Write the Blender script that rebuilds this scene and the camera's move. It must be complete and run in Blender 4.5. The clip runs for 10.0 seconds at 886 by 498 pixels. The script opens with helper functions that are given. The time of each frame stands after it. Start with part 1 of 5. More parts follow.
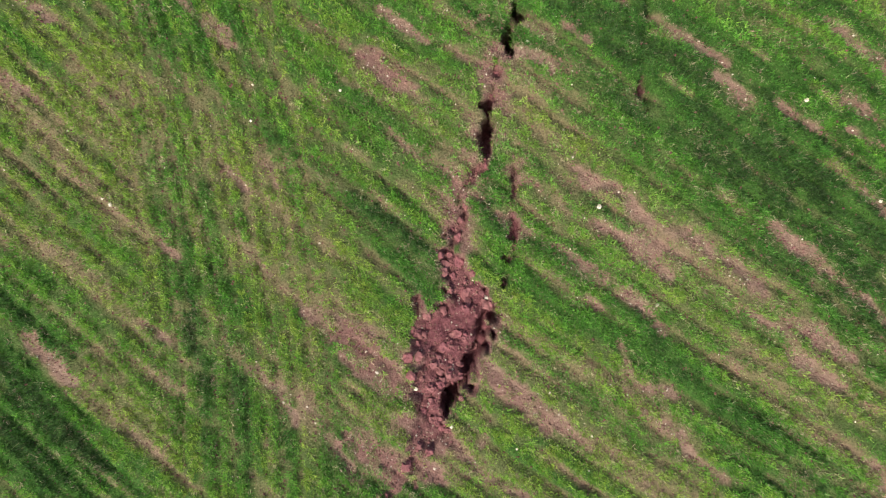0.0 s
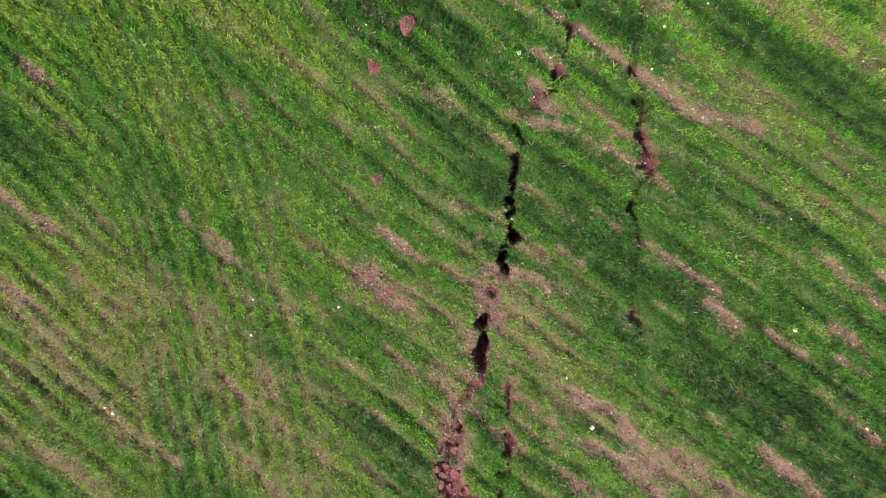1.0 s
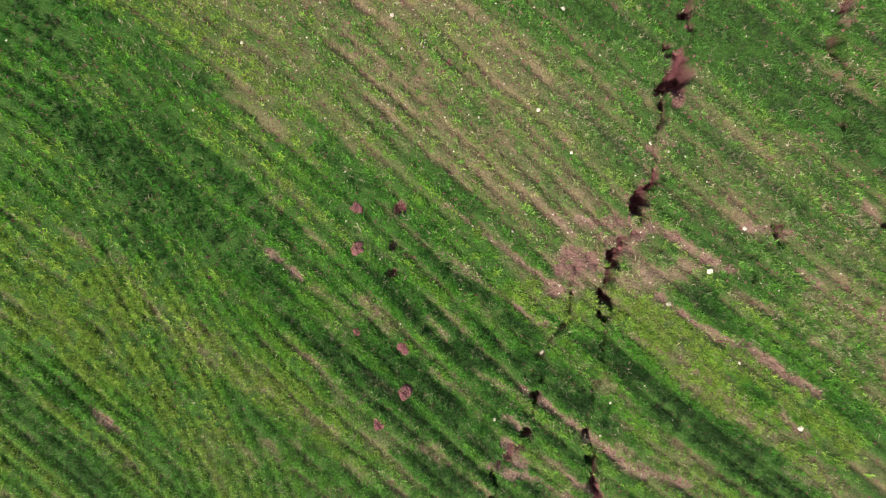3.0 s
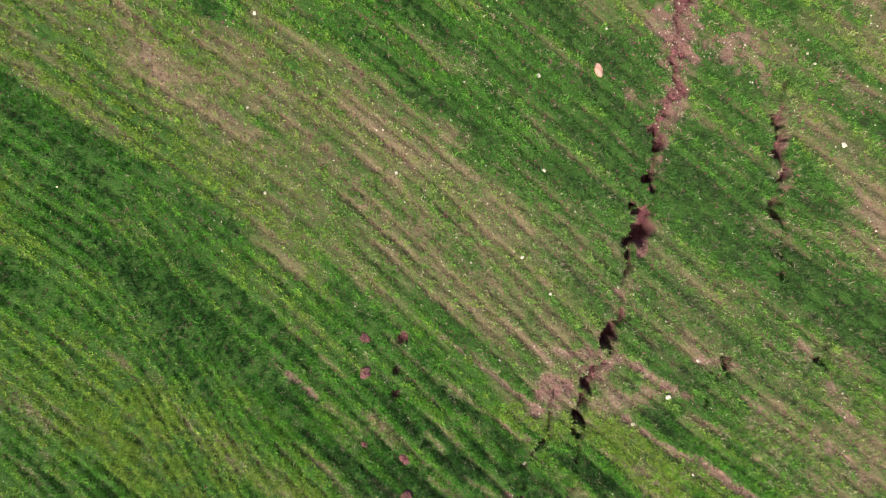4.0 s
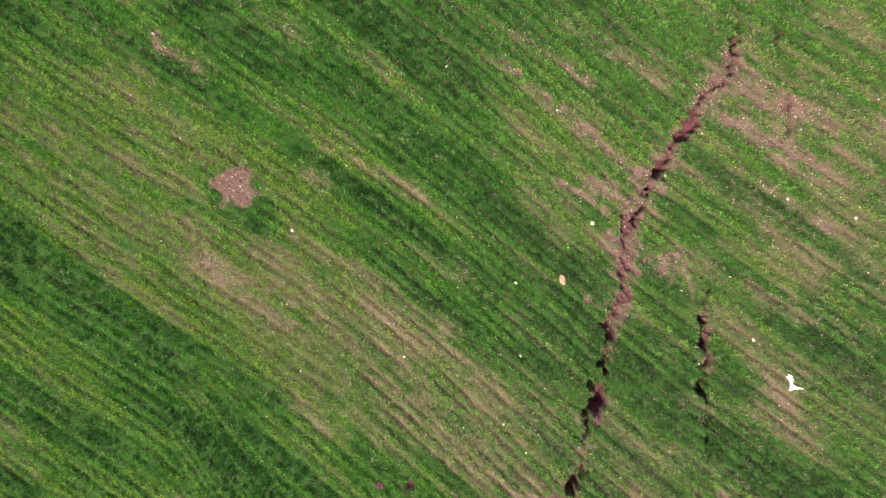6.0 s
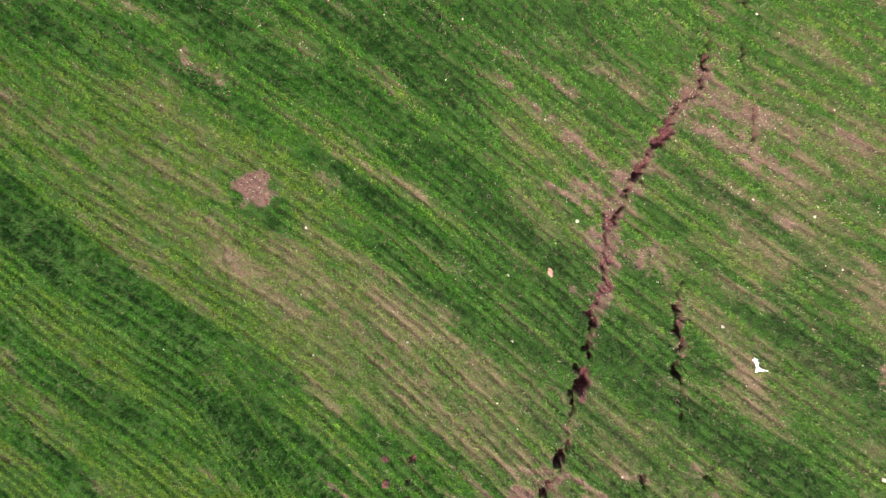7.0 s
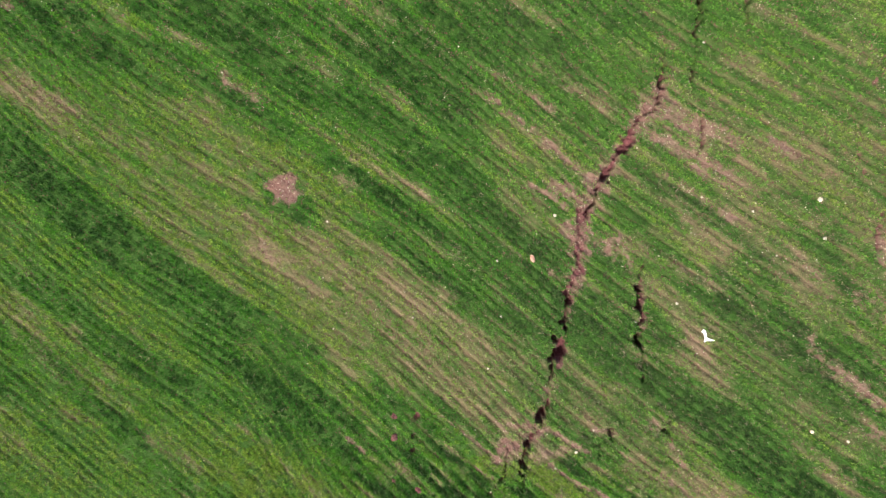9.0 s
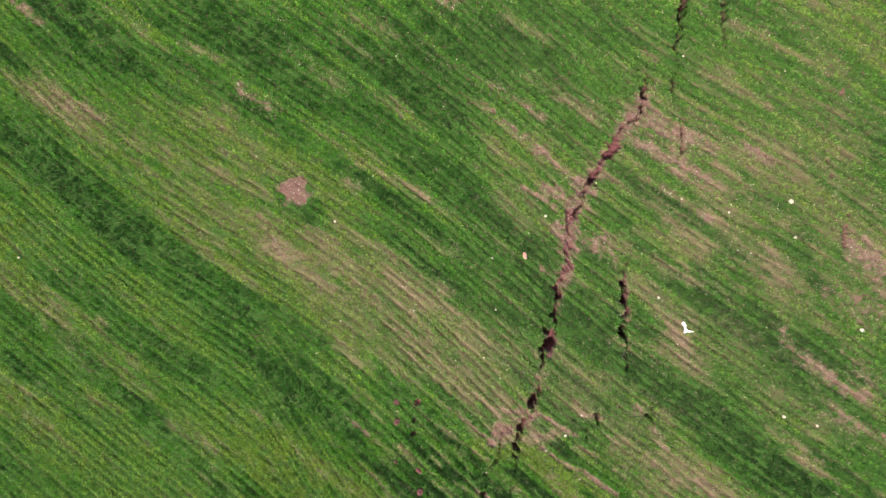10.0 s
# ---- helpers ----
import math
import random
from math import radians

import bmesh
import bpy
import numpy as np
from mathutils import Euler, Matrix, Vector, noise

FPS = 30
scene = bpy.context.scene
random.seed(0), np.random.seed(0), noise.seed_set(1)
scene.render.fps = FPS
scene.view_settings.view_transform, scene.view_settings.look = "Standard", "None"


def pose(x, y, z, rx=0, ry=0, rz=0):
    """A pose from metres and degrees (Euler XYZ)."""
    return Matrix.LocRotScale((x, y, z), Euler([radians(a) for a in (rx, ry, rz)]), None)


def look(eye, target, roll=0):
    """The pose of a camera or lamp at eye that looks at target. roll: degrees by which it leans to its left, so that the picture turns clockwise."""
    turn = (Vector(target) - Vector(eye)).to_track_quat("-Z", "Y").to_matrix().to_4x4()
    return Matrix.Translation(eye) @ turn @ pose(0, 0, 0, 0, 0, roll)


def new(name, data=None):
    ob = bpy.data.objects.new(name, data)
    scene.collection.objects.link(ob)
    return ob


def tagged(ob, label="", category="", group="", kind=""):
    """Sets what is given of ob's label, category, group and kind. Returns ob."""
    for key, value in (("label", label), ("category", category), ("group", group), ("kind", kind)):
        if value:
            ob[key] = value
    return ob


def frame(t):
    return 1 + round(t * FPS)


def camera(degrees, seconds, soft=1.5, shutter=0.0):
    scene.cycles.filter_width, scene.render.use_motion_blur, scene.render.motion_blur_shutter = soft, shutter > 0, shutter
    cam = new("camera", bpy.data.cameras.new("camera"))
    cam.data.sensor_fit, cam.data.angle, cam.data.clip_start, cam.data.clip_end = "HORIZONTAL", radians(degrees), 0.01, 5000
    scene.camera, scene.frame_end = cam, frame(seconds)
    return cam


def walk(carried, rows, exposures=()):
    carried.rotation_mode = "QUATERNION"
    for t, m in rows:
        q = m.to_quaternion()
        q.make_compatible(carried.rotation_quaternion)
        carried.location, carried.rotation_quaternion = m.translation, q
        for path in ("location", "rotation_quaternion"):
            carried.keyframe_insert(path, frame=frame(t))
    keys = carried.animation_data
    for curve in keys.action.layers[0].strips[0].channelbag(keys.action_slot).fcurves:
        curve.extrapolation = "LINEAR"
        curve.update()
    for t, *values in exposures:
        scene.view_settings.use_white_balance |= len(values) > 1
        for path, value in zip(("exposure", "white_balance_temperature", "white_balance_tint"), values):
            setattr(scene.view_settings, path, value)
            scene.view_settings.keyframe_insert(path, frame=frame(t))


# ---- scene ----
cam = camera(72.0, 10.0, soft=1.35)
# seconds, eye, turn from looking straight down
PATH = [
    (0, 0.002, 0.002, 4.149, -1.28, 3.74, -0.05),
    (0.5, 0.007, 0.786, 4.177, -1.39, 3.64, 0.01),
    (1, 0.021, 1.497, 4.197, -1.37, 3.64, 0.06),
    (1.5, 0.045, 2.234, 4.269, -1.39, 3.71, 0.07),
    (2, 0.088, 2.965, 4.429, -1.72, 3.87, -0.05),
    (2.5, 0.151, 3.668, 4.779, -1.77, 4.04, -0.16),
    (2.7, 0.172, 3.918, 4.923, -1.80, 4.08, -0.19),
    (3.1, 0.196, 4.463, 5.205, -1.93, 3.90, -0.14),
    (3.4, 0.195, 4.860, 5.420, -2.06, 3.58, -0.01),
    (3.8, 0.193, 5.351, 5.720, -2.12, 3.25, 0.09),
    (4, 0.199, 5.598, 5.893, -2.14, 3.22, 0.09),
    (4.5, 0.207, 6.156, 6.261, -1.97, 3.04, 0.07),
    (5, 0.236, 6.768, 6.652, -1.96, 3.05, 0.07),
    (5.5, 0.267, 7.279, 7.018, -1.79, 3.05, -0.02),
    (5.7, 0.278, 7.467, 7.183, -1.82, 3.09, -0.09),
    (6, 0.298, 7.657, 7.415, -1.75, 3.13, -0.13),
    (6.3, 0.322, 7.698, 7.655, -1.65, 3.19, -0.12),
    (6.6, 0.344, 7.656, 7.895, -1.55, 3.24, -0.10),
    (7, 0.367, 7.579, 8.205, -1.45, 3.26, -0.10),
    (7.5, 0.387, 7.524, 8.582, -1.38, 3.22, -0.16),
    (8, 0.421, 7.465, 8.980, -1.25, 3.29, -0.16),
    (8.5, 0.463, 7.436, 9.361, -1.21, 3.41, -0.14),
    (9, 0.487, 7.413, 9.772, -1.18, 3.39, -0.17),
    (9.5, 0.539, 7.395, 10.143, -1.14, 3.49, -0.14),
    (10, 0.584, 7.364, 10.541, -1.02, 3.58, -0.12),
]
walk(cam, [(t, pose(x, y, z, rx, ry, rz)) for t, x, y, z, rx, ry, rz in PATH])

# ---- daylight: a high, hazy sun ----
SUN_ELEVATION, SUN_AZIMUTH = 54.0, 215.0  # azimuth clockwise from +y
world = bpy.data.worlds.new("sky")
scene.world = world
world.use_nodes = True
sky = world.node_tree.nodes.new("ShaderNodeTexSky")
sky.sky_type, sky.sun_disc = "NISHITA", False
sky.sun_elevation, sky.sun_rotation = radians(SUN_ELEVATION), radians(SUN_AZIMUTH)
sky.air_density, sky.dust_density = 1.0, 5.0
background = world.node_tree.nodes["Background"]
background.inputs["Strength"].default_value = 0.13
world.node_tree.links.new(sky.outputs["Color"], background.inputs["Color"])
sun_data = bpy.data.lights.new("sun", "SUN")
sun_data.energy, sun_data.angle, sun_data.color = 2.9, radians(2.5), (1.0, 0.95, 0.87)
sun = new("sun", sun_data)
az, el = radians(SUN_AZIMUTH), radians(SUN_ELEVATION)
sun_from = Vector((math.sin(az) * math.cos(el), math.cos(az) * math.cos(el), math.sin(el)))
sun.matrix_world = look(sun_from * 40 + Vector((0, 5, 0)), (0, 5, 0))
scene.view_settings.exposure = 1.45


# ---- materials ----
def material(name, roughness=0.9, specular=0.2):
    m = bpy.data.materials.new(name)
    m.use_nodes = True
    b = m.node_tree.nodes["Principled BSDF"]
    b.inputs["Roughness"].default_value = roughness
    b.inputs["Specular IOR Level"].default_value = specular
    return m, m.node_tree, b


def node(tree, kind, **values):
    n = tree.nodes.new("ShaderNode" + kind)
    for key, value in values.items():
        n.inputs[key.replace("_", " ")].default_value = value
    return n


def attribute(tree, name):
    n = tree.nodes.new("ShaderNodeAttribute")
    n.attribute_name = name
    return n.outputs["Fac"]


def mixed(tree, factor, a, b):
    """A colour mix; a and b are colours or sockets."""
    n = tree.nodes.new("ShaderNodeMix")
    n.data_type = "RGBA"
    n.clamp_factor = True
    for socket, value in ((n.inputs[0], factor), (n.inputs[6], a), (n.inputs[7], b)):
        if isinstance(value, bpy.types.NodeSocket):
            tree.links.new(value, socket)
        elif isinstance(value, (tuple, list)):
            socket.default_value = (*value, 1.0)
        else:
            socket.default_value = value
    return n.outputs[2]


def ranged(tree, value, low, high, to_low=0.0, to_high=1.0):
    n = tree.nodes.new("ShaderNodeMapRange")
    n.inputs["From Min"].default_value, n.inputs["From Max"].default_value = low, high
    n.inputs["To Min"].default_value, n.inputs["To Max"].default_value = to_low, to_high
    tree.links.new(value, n.inputs["Value"])
    return n.outputs["Result"]


def added(tree, a, b, scale=1.0):
    n = tree.nodes.new("ShaderNodeMath")
    n.operation = "MULTIPLY_ADD"
    tree.links.new(b, n.inputs[0])
    n.inputs[1].default_value = scale
    tree.links.new(a, n.inputs[2])
    return n.outputs[0]


def noise_of(tree, scale, detail=4.0, roughness=0.6):
    n = tree.nodes.new("ShaderNodeTexNoise")
    where = tree.nodes.new("ShaderNodeNewGeometry")
    tree.links.new(where.outputs["Position"], n.inputs["Vector"])
    n.inputs["Scale"].default_value, n.inputs["Detail"].default_value = scale, detail
    n.inputs["Roughness"].default_value = roughness
    return n.outputs["Fac"]


def bumped(tree, bsdf, height, strength, distance):
    n = node(tree, "Bump", Strength=strength, Distance=distance)
    tree.links.new(height, n.inputs["Height"])
    tree.links.new(n.outputs["Normal"], bsdf.inputs["Normal"])


def soil_colour(tree, moist):
    """Reddish loam: pale and pinkish where dry, deep red-brown where freshly opened."""
    coarse, fine, grit = noise_of(tree, 3.0), noise_of(tree, 22.0, 6, 0.7), noise_of(tree, 75.0, 4, 0.8)
    dry = mixed(tree, ranged(tree, coarse, 0.35, 0.65), SOIL_DRY, SOIL_WARM)
    dry = mixed(tree, ranged(tree, fine, 0.3, 0.75), dry, SOIL_MID)
    dry = mixed(tree, ranged(tree, grit, 0.6, 0.72, 0.0, 0.7), dry, SOIL_GRIT)
    dry = mixed(tree, ranged(tree, grit, 0.42, 0.3, 0.0, 0.6), dry, SOIL_FRESH)
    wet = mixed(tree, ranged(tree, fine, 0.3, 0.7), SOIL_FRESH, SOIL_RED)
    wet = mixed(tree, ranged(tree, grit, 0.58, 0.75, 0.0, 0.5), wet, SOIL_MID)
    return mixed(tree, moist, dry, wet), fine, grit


SOIL_DRY, SOIL_WARM, SOIL_MID = (0.195, 0.135, 0.096), (0.180, 0.110, 0.081), (0.120, 0.077, 0.055)
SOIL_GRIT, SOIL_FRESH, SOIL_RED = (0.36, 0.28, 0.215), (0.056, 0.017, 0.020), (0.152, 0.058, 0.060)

soil, tree, bsdf = material("soil", 0.95, 0.1)
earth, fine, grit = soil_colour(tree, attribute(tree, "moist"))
green = added(tree, attribute(tree, "green"), fine, 0.5)
thatch = mixed(tree, ranged(tree, green, 0.30, 0.95), (0.128, 0.104, 0.052), (0.028, 0.074, 0.010))
# near-black specks: shade of the gaps between blades, painted into the thatch
thatch = mixed(tree, ranged(tree, grit, 0.48, 0.38, 0.0, 0.85), thatch, (0.018, 0.020, 0.008))
thatch = mixed(tree, ranged(tree, grit, 0.60, 0.66, 0.0, 0.7), thatch, (0.25, 0.21, 0.12))
litter = added(tree, attribute(tree, "litter"), fine, 0.5)
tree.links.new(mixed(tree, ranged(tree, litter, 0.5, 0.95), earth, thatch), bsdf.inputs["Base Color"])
bumped(tree, bsdf, added(tree, fine, grit, 0.6), 1.0, 0.035)

clod_soil, tree, bsdf = material("clod_soil", 0.95, 0.1)
info = tree.nodes.new("ShaderNodeObjectInfo")
earth, fine, grit = soil_colour(tree, ranged(tree, info.outputs["Random"], 0.0, 1.0, 0.8, 1.0))
tree.links.new(earth, bsdf.inputs["Base Color"])
bumped(tree, bsdf, added(tree, fine, grit, 0.5), 0.8, 0.01)

mound_soil, tree, bsdf = material("mound_soil", 0.95, 0.1)
dry_flag = tree.nodes.new("ShaderNodeValue")
dry_flag.outputs[0].default_value = 0.5
earth, fine, grit = soil_colour(tree, dry_flag.outputs[0])
tree.links.new(earth, bsdf.inputs["Base Color"])
bumped(tree, bsdf, added(tree, fine, grit, 0.8), 0.9, 0.01)


def grass_material(name):
    m, tree, bsdf = material(name, 0.7, 0.08)
    island = tree.nodes.new("ShaderNodeNewGeometry").outputs["Random Per Island"]
    # leaf vigour, with the rows' painted relief shading in the same value
    vigour_shade = added(tree, attribute(tree, "vigour_shade"), island, 0.28)
    ramp = tree.nodes.new("ShaderNodeValToRGB")
    stops = ((0.0, (0.172, 0.238, 0.026)), (0.28, (0.107, 0.224, 0.017)), (0.52, (0.050, 0.184, 0.009)), (0.80, (0.013, 0.094, 0.005)), (1.0, (0.004, 0.040, 0.003)))
    while len(ramp.color_ramp.elements) < len(stops):
        ramp.color_ramp.elements.new(0.5)
    for stop, (at, colour) in zip(ramp.color_ramp.elements, stops):
        stop.position, stop.color = at, (*colour, 1.0)
    tree.links.new(ranged(tree, vigour_shade, -0.06, 1.18), ramp.inputs["Fac"])
    straw = mixed(tree, island, (0.28, 0.225, 0.155), (0.19, 0.145, 0.100))
    colour = mixed(tree, attribute(tree, "straw"), ramp.outputs["Color"], straw)
    tinted = tree.nodes.new("ShaderNodeVectorMath")
    tinted.operation = "SCALE"
    tree.links.new(colour, tinted.inputs[0])
    tree.links.new(attribute(tree, "tint"), tinted.inputs["Scale"])
    colour = tinted.outputs[0]
    tree.links.new(colour, bsdf.inputs["Base Color"])
    through_leaf = tree.nodes.new("ShaderNodeBsdfTranslucent")
    tree.links.new(colour, through_leaf.inputs["Color"])
    both = node(tree, "MixShader", Fac=0.38)
    tree.links.new(bsdf.outputs[0], both.inputs[1])
    tree.links.new(through_leaf.outputs[0], both.inputs[2])
    tree.links.new(both.outputs[0], tree.nodes["Material Output"].inputs["Surface"])
    return m


grass_blades = grass_material("grass_blades")


def stone_material(name, light, dark):
    m, tree, bsdf = material(name, 0.8, 0.3)
    fine, coarse = noise_of(tree, 60.0, 5), noise_of(tree, 14.0)
    colour = mixed(tree, ranged(tree, coarse, 0.35, 0.7), light, dark)
    colour = mixed(tree, ranged(tree, fine, 0.55, 0.75, 0.0, 0.6), colour, dark)
    tree.links.new(colour, bsdf.inputs["Base Color"])
    bumped(tree, bsdf, fine, 0.6, 0.005)
    return m


limestone = stone_material("limestone", (0.42, 0.38, 0.29), (0.25, 0.21, 0.15))
pink_stone = stone_material("pink_stone", (0.33, 0.19, 0.135), (0.22, 0.115, 0.08))
plastic, tree, bsdf = material("plastic_film", 0.4, 0.5)
tree.links.new(mixed(tree, ranged(tree, noise_of(tree, 30.0), 0.55, 0.75, 0.0, 0.5), (0.78, 0.78, 0.77), (0.52, 0.48, 0.43)), bsdf.inputs["Base Color"])


# ---- the field's plan: vigour with row shading, bare ground and cracks ----
ROW_ANGLE, ROW_STEP = radians(38.0), 0.14  # drilled rows run down to the east
TABLE = np.random.RandomState(7).rand(256, 256).astype(np.float32)


def vnoise(x, y, shift=0):
    """Smooth value noise from 0 to 1, one cell a unit."""
    x, y = np.asarray(x, np.float32) + 37.3 * shift + 500, np.asarray(y, np.float32) + 11.7 * shift + 500
    i, j = np.floor(x).astype(int), np.floor(y).astype(int)
    fx, fy = x - i, y - j
    fx, fy = fx * fx * (3 - 2 * fx), fy * fy * (3 - 2 * fy)
    i, j, i1, j1 = i & 255, j & 255, (i + 1) & 255, (j + 1) & 255
    a = TABLE[i, j] * (1 - fx) + TABLE[i1, j] * fx
    b = TABLE[i, j1] * (1 - fx) + TABLE[i1, j1] * fx
    return a * (1 - fy) + b * fy


def fbm(x, y, shift=0, octaves=4):
    total, size, norm = 0, 1.0, 0
    for k in range(octaves):
        total = total + size * vnoise(x * 2**k, y * 2**k, shift + 3 * k)
        norm, size = norm + size, size * 0.55
    return total / norm


def along_across(x, y):
    """Metres along and across the drilled rows, which wander a little."""
    u = x * math.cos(ROW_ANGLE) - y * math.sin(ROW_ANGLE)
    v = x * math.sin(ROW_ANGLE) + y * math.cos(ROW_ANGLE)
    return u, v + 0.5 * (vnoise(x / 4.5, y / 4.5, 1) - 0.5) + 0.06 * (vnoise(x / 0.9, y / 0.9, 2) - 0.5)


# streaks that follow the rows: from x, y to x, y, their width and how strong they are
LUSH_A = [
    (-7.0, 11.45, -2.89, 10.06, 1.5, 0.35), (-2.38, 10.94, 2.01, 10.17, 1.85, 0.35), (5.27, 11.32, 7.26, 8.95, 1.41, 0.3), (4.85, 6.04, 6.69, 4.16, 1.14, 0.25),
    (-7.75, 11.16, -7.01, 10.74, 0.25, 0.6), (-7.11, 11.55, -5.96, 10.72, 0.35, 0.9), (-6.58, 11.23, -4.72, 10.1, 0.38, 1.0), (-5.54, 11.41, -3.9, 10.48, 0.25, 0.9),
    (-4.1, 11.27, -2.69, 10.06, 0.55, 0.9), (-4.92, 10.7, -3.6, 9.78, 0.28, 1.0), (-3.6, 9.73, -2.59, 9.22, 0.28, 0.7), (-4.61, 11.58, -3.29, 10.96, 0.25, 0.7),
    (-2.68, 11.04, -0.89, 9.83, 0.57, 0.8), (-0.89, 10.22, 0.09, 9.43, 0.49, 1.0), (-2.28, 10.15, -0.7, 9.15, 0.37, 0.9), (-1.69, 9.55, -0.31, 8.65, 0.25, 0.9),
]
LUSH_B = [
    (-2.69, 9.57, -1.89, 8.96, 0.2, 0.6), (-1.09, 11.1, 0.28, 10.68, 0.24, 0.5), (-0.3, 11.37, 1.05, 10.38, 0.39, 0.8), (0.48, 10.68, 1.44, 10.08, 0.44, 1.0),
    (-0.01, 10.4, 0.67, 9.9, 0.29, 0.6), (0.77, 11.06, 1.63, 10.46, 0.24, 0.8), (1.34, 11.43, 2.49, 10.83, 0.38, 0.8), (1.63, 10.85, 2.11, 10.45, 0.24, 0.6),
    (-0.89, 11.39, -0.11, 10.98, 0.19, 0.6), (-0.4, 9.73, 0.67, 8.84, 0.19, 0.5), (0.96, 9.8, 2.49, 8.63, 0.12, 0.4), (1.73, 9.5, 2.49, 9.01, 0.19, 0.5),
    (-2.68, 11.34, -1.68, 10.63, 0.25, 0.7), (-1.89, 8.67, -0.7, 7.87, 0.2, 0.7), (-0.7, 8.66, 0.67, 7.67, 0.27, 0.9), (-0.9, 8.02, 0.37, 7.09, 0.24, 1.0),
]
LUSH_C = [
    (-1.49, 8.37, -0.9, 7.97, 0.2, 0.5), (-1.0, 7.58, 0.28, 6.7, 0.22, 0.9), (-0.01, 8.65, 1.05, 7.87, 0.21, 0.7), (0.28, 7.97, 1.63, 7.09, 0.34, 0.8),
    (-0.31, 6.89, 1.05, 6.02, 0.22, 0.9), (0.37, 7.58, 1.63, 6.6, 0.24, 0.7), (0.57, 6.89, 1.83, 6.02, 0.29, 0.8), (0.86, 6.21, 1.73, 5.73, 0.24, 0.8),
    (-2.54, 7.96, -2.4, 7.71, 0.32, 1.0), (-2.58, 7.92, -2.41, 7.81, 0.28, 1.0), (-3.02, 8.26, -2.9, 8.06, 0.14, 0.9), (1.05, 7.77, 1.82, 7.19, 0.19, 0.5),
    (2.4, 7.09, 2.68, 6.7, 0.39, 0.8), (3.44, 8.05, 3.91, 7.71, 0.29, 0.7), (2.59, 7.95, 3.06, 7.62, 0.14, 0.6), (4.37, 7.37, 5.39, 6.71, 0.29, 0.9),
]
LUSH_D = [
    (4.28, 6.8, 5.03, 6.23, 0.21, 0.9), (5.03, 6.23, 5.77, 5.66, 0.21, 0.9), (3.91, 6.61, 4.15, 6.42, 0.19, 0.8), (4.43, 6.13, 4.94, 5.75, 0.19, 0.9),
    (2.97, 6.41, 3.73, 5.84, 0.14, 0.7), (5.85, 7.09, 6.22, 6.61, 0.24, 0.8), (4.92, 8.41, 5.57, 7.84, 0.14, 0.5), (5.88, 7.45, 5.99, 7.38, 0.19, 0.6),
    (3.53, 7.09, 3.91, 6.75, 0.14, 0.6), (3.16, 6.13, 3.54, 5.74, 0.12, 0.6), (2.02, 6.22, 2.5, 5.73, 0.39, 0.7), (2.21, 6.02, 2.97, 5.35, 0.34, 0.9),
    (2.97, 5.45, 3.92, 4.69, 0.53, 1.0), (3.92, 4.78, 4.76, 4.03, 0.57, 1.0), (4.76, 4.03, 5.79, 3.09, 0.57, 0.9), (5.79, 3.47, 6.71, 3.02, 0.38, 0.6),
]
LUSH_E = [
    (4.94, 5.75, 5.77, 5.28, 0.21, 0.8), (5.22, 5.66, 5.73, 5.19, 0.17, 0.8), (6.41, 5.29, 6.87, 4.97, 0.11, 0.7), (6.06, 3.76, 6.34, 3.48, 0.14, 0.7),
    (5.32, 4.13, 5.69, 3.76, 0.19, 0.6), (5.31, 5.09, 5.96, 4.72, 0.11, 0.5), (-7.47, 8.72, -6.52, 8.41, 0.46, 0.9), (-6.52, 8.41, -5.48, 7.6, 0.46, 0.9),
    (-8.1, 9.34, -7.04, 8.72, 0.66, 0.7), (-6.52, 8.11, -5.69, 7.19, 0.43, 1.0), (-5.58, 7.7, -4.65, 6.89, 0.38, 1.0), (-4.65, 6.99, -3.73, 6.19, 0.46, 1.0),
    (-3.73, 6.19, -2.51, 5.5, 0.52, 1.0), (-7.04, 8.42, -6.0, 7.6, 0.28, 0.8), (-6.74, 7.6, -4.66, 6.39, 0.3, 0.55), (-4.66, 6.39, -3.12, 5.39, 0.3, 0.55),
]
LUSH_F = [
    (-7.07, 6.58, -5.5, 5.67, 0.22, 0.45), (-8.15, 5.86, -7.52, 5.35, 0.56, 0.4), (-7.28, 6.79, -6.02, 6.18, 0.18, 0.45), (-4.56, 5.28, -2.93, 4.19, 0.18, 0.45),
    (-6.56, 4.95, -5.2, 4.15, 0.33, 0.45), (-6.68, 4.13, -5.0, 3.03, 0.37, 0.45), (-8.19, 3.48, -6.91, 2.89, 0.43, 0.65), (-5.6, 5.47, -3.75, 4.18, 0.14, 0.45),
    (-6.02, 5.67, -4.98, 5.07, 0.18, 0.55), (-8.09, 9.85, -7.14, 9.43, 0.49, 0.65), (-7.46, 9.23, -5.99, 8.61, 0.56, 0.65), (-8.08, 10.76, -7.44, 10.45, 0.31, 0.4),
    (6.74, 9.95, 6.9, 9.83, 0.28, 0.9), (7.01, 8.49, 7.27, 8.3, 0.28, 0.5), (6.65, 9.52, 7.26, 9.05, 0.37, 0.4), (2.22, 5.39, 3.11, 4.53, 0.8, 0.3),
]
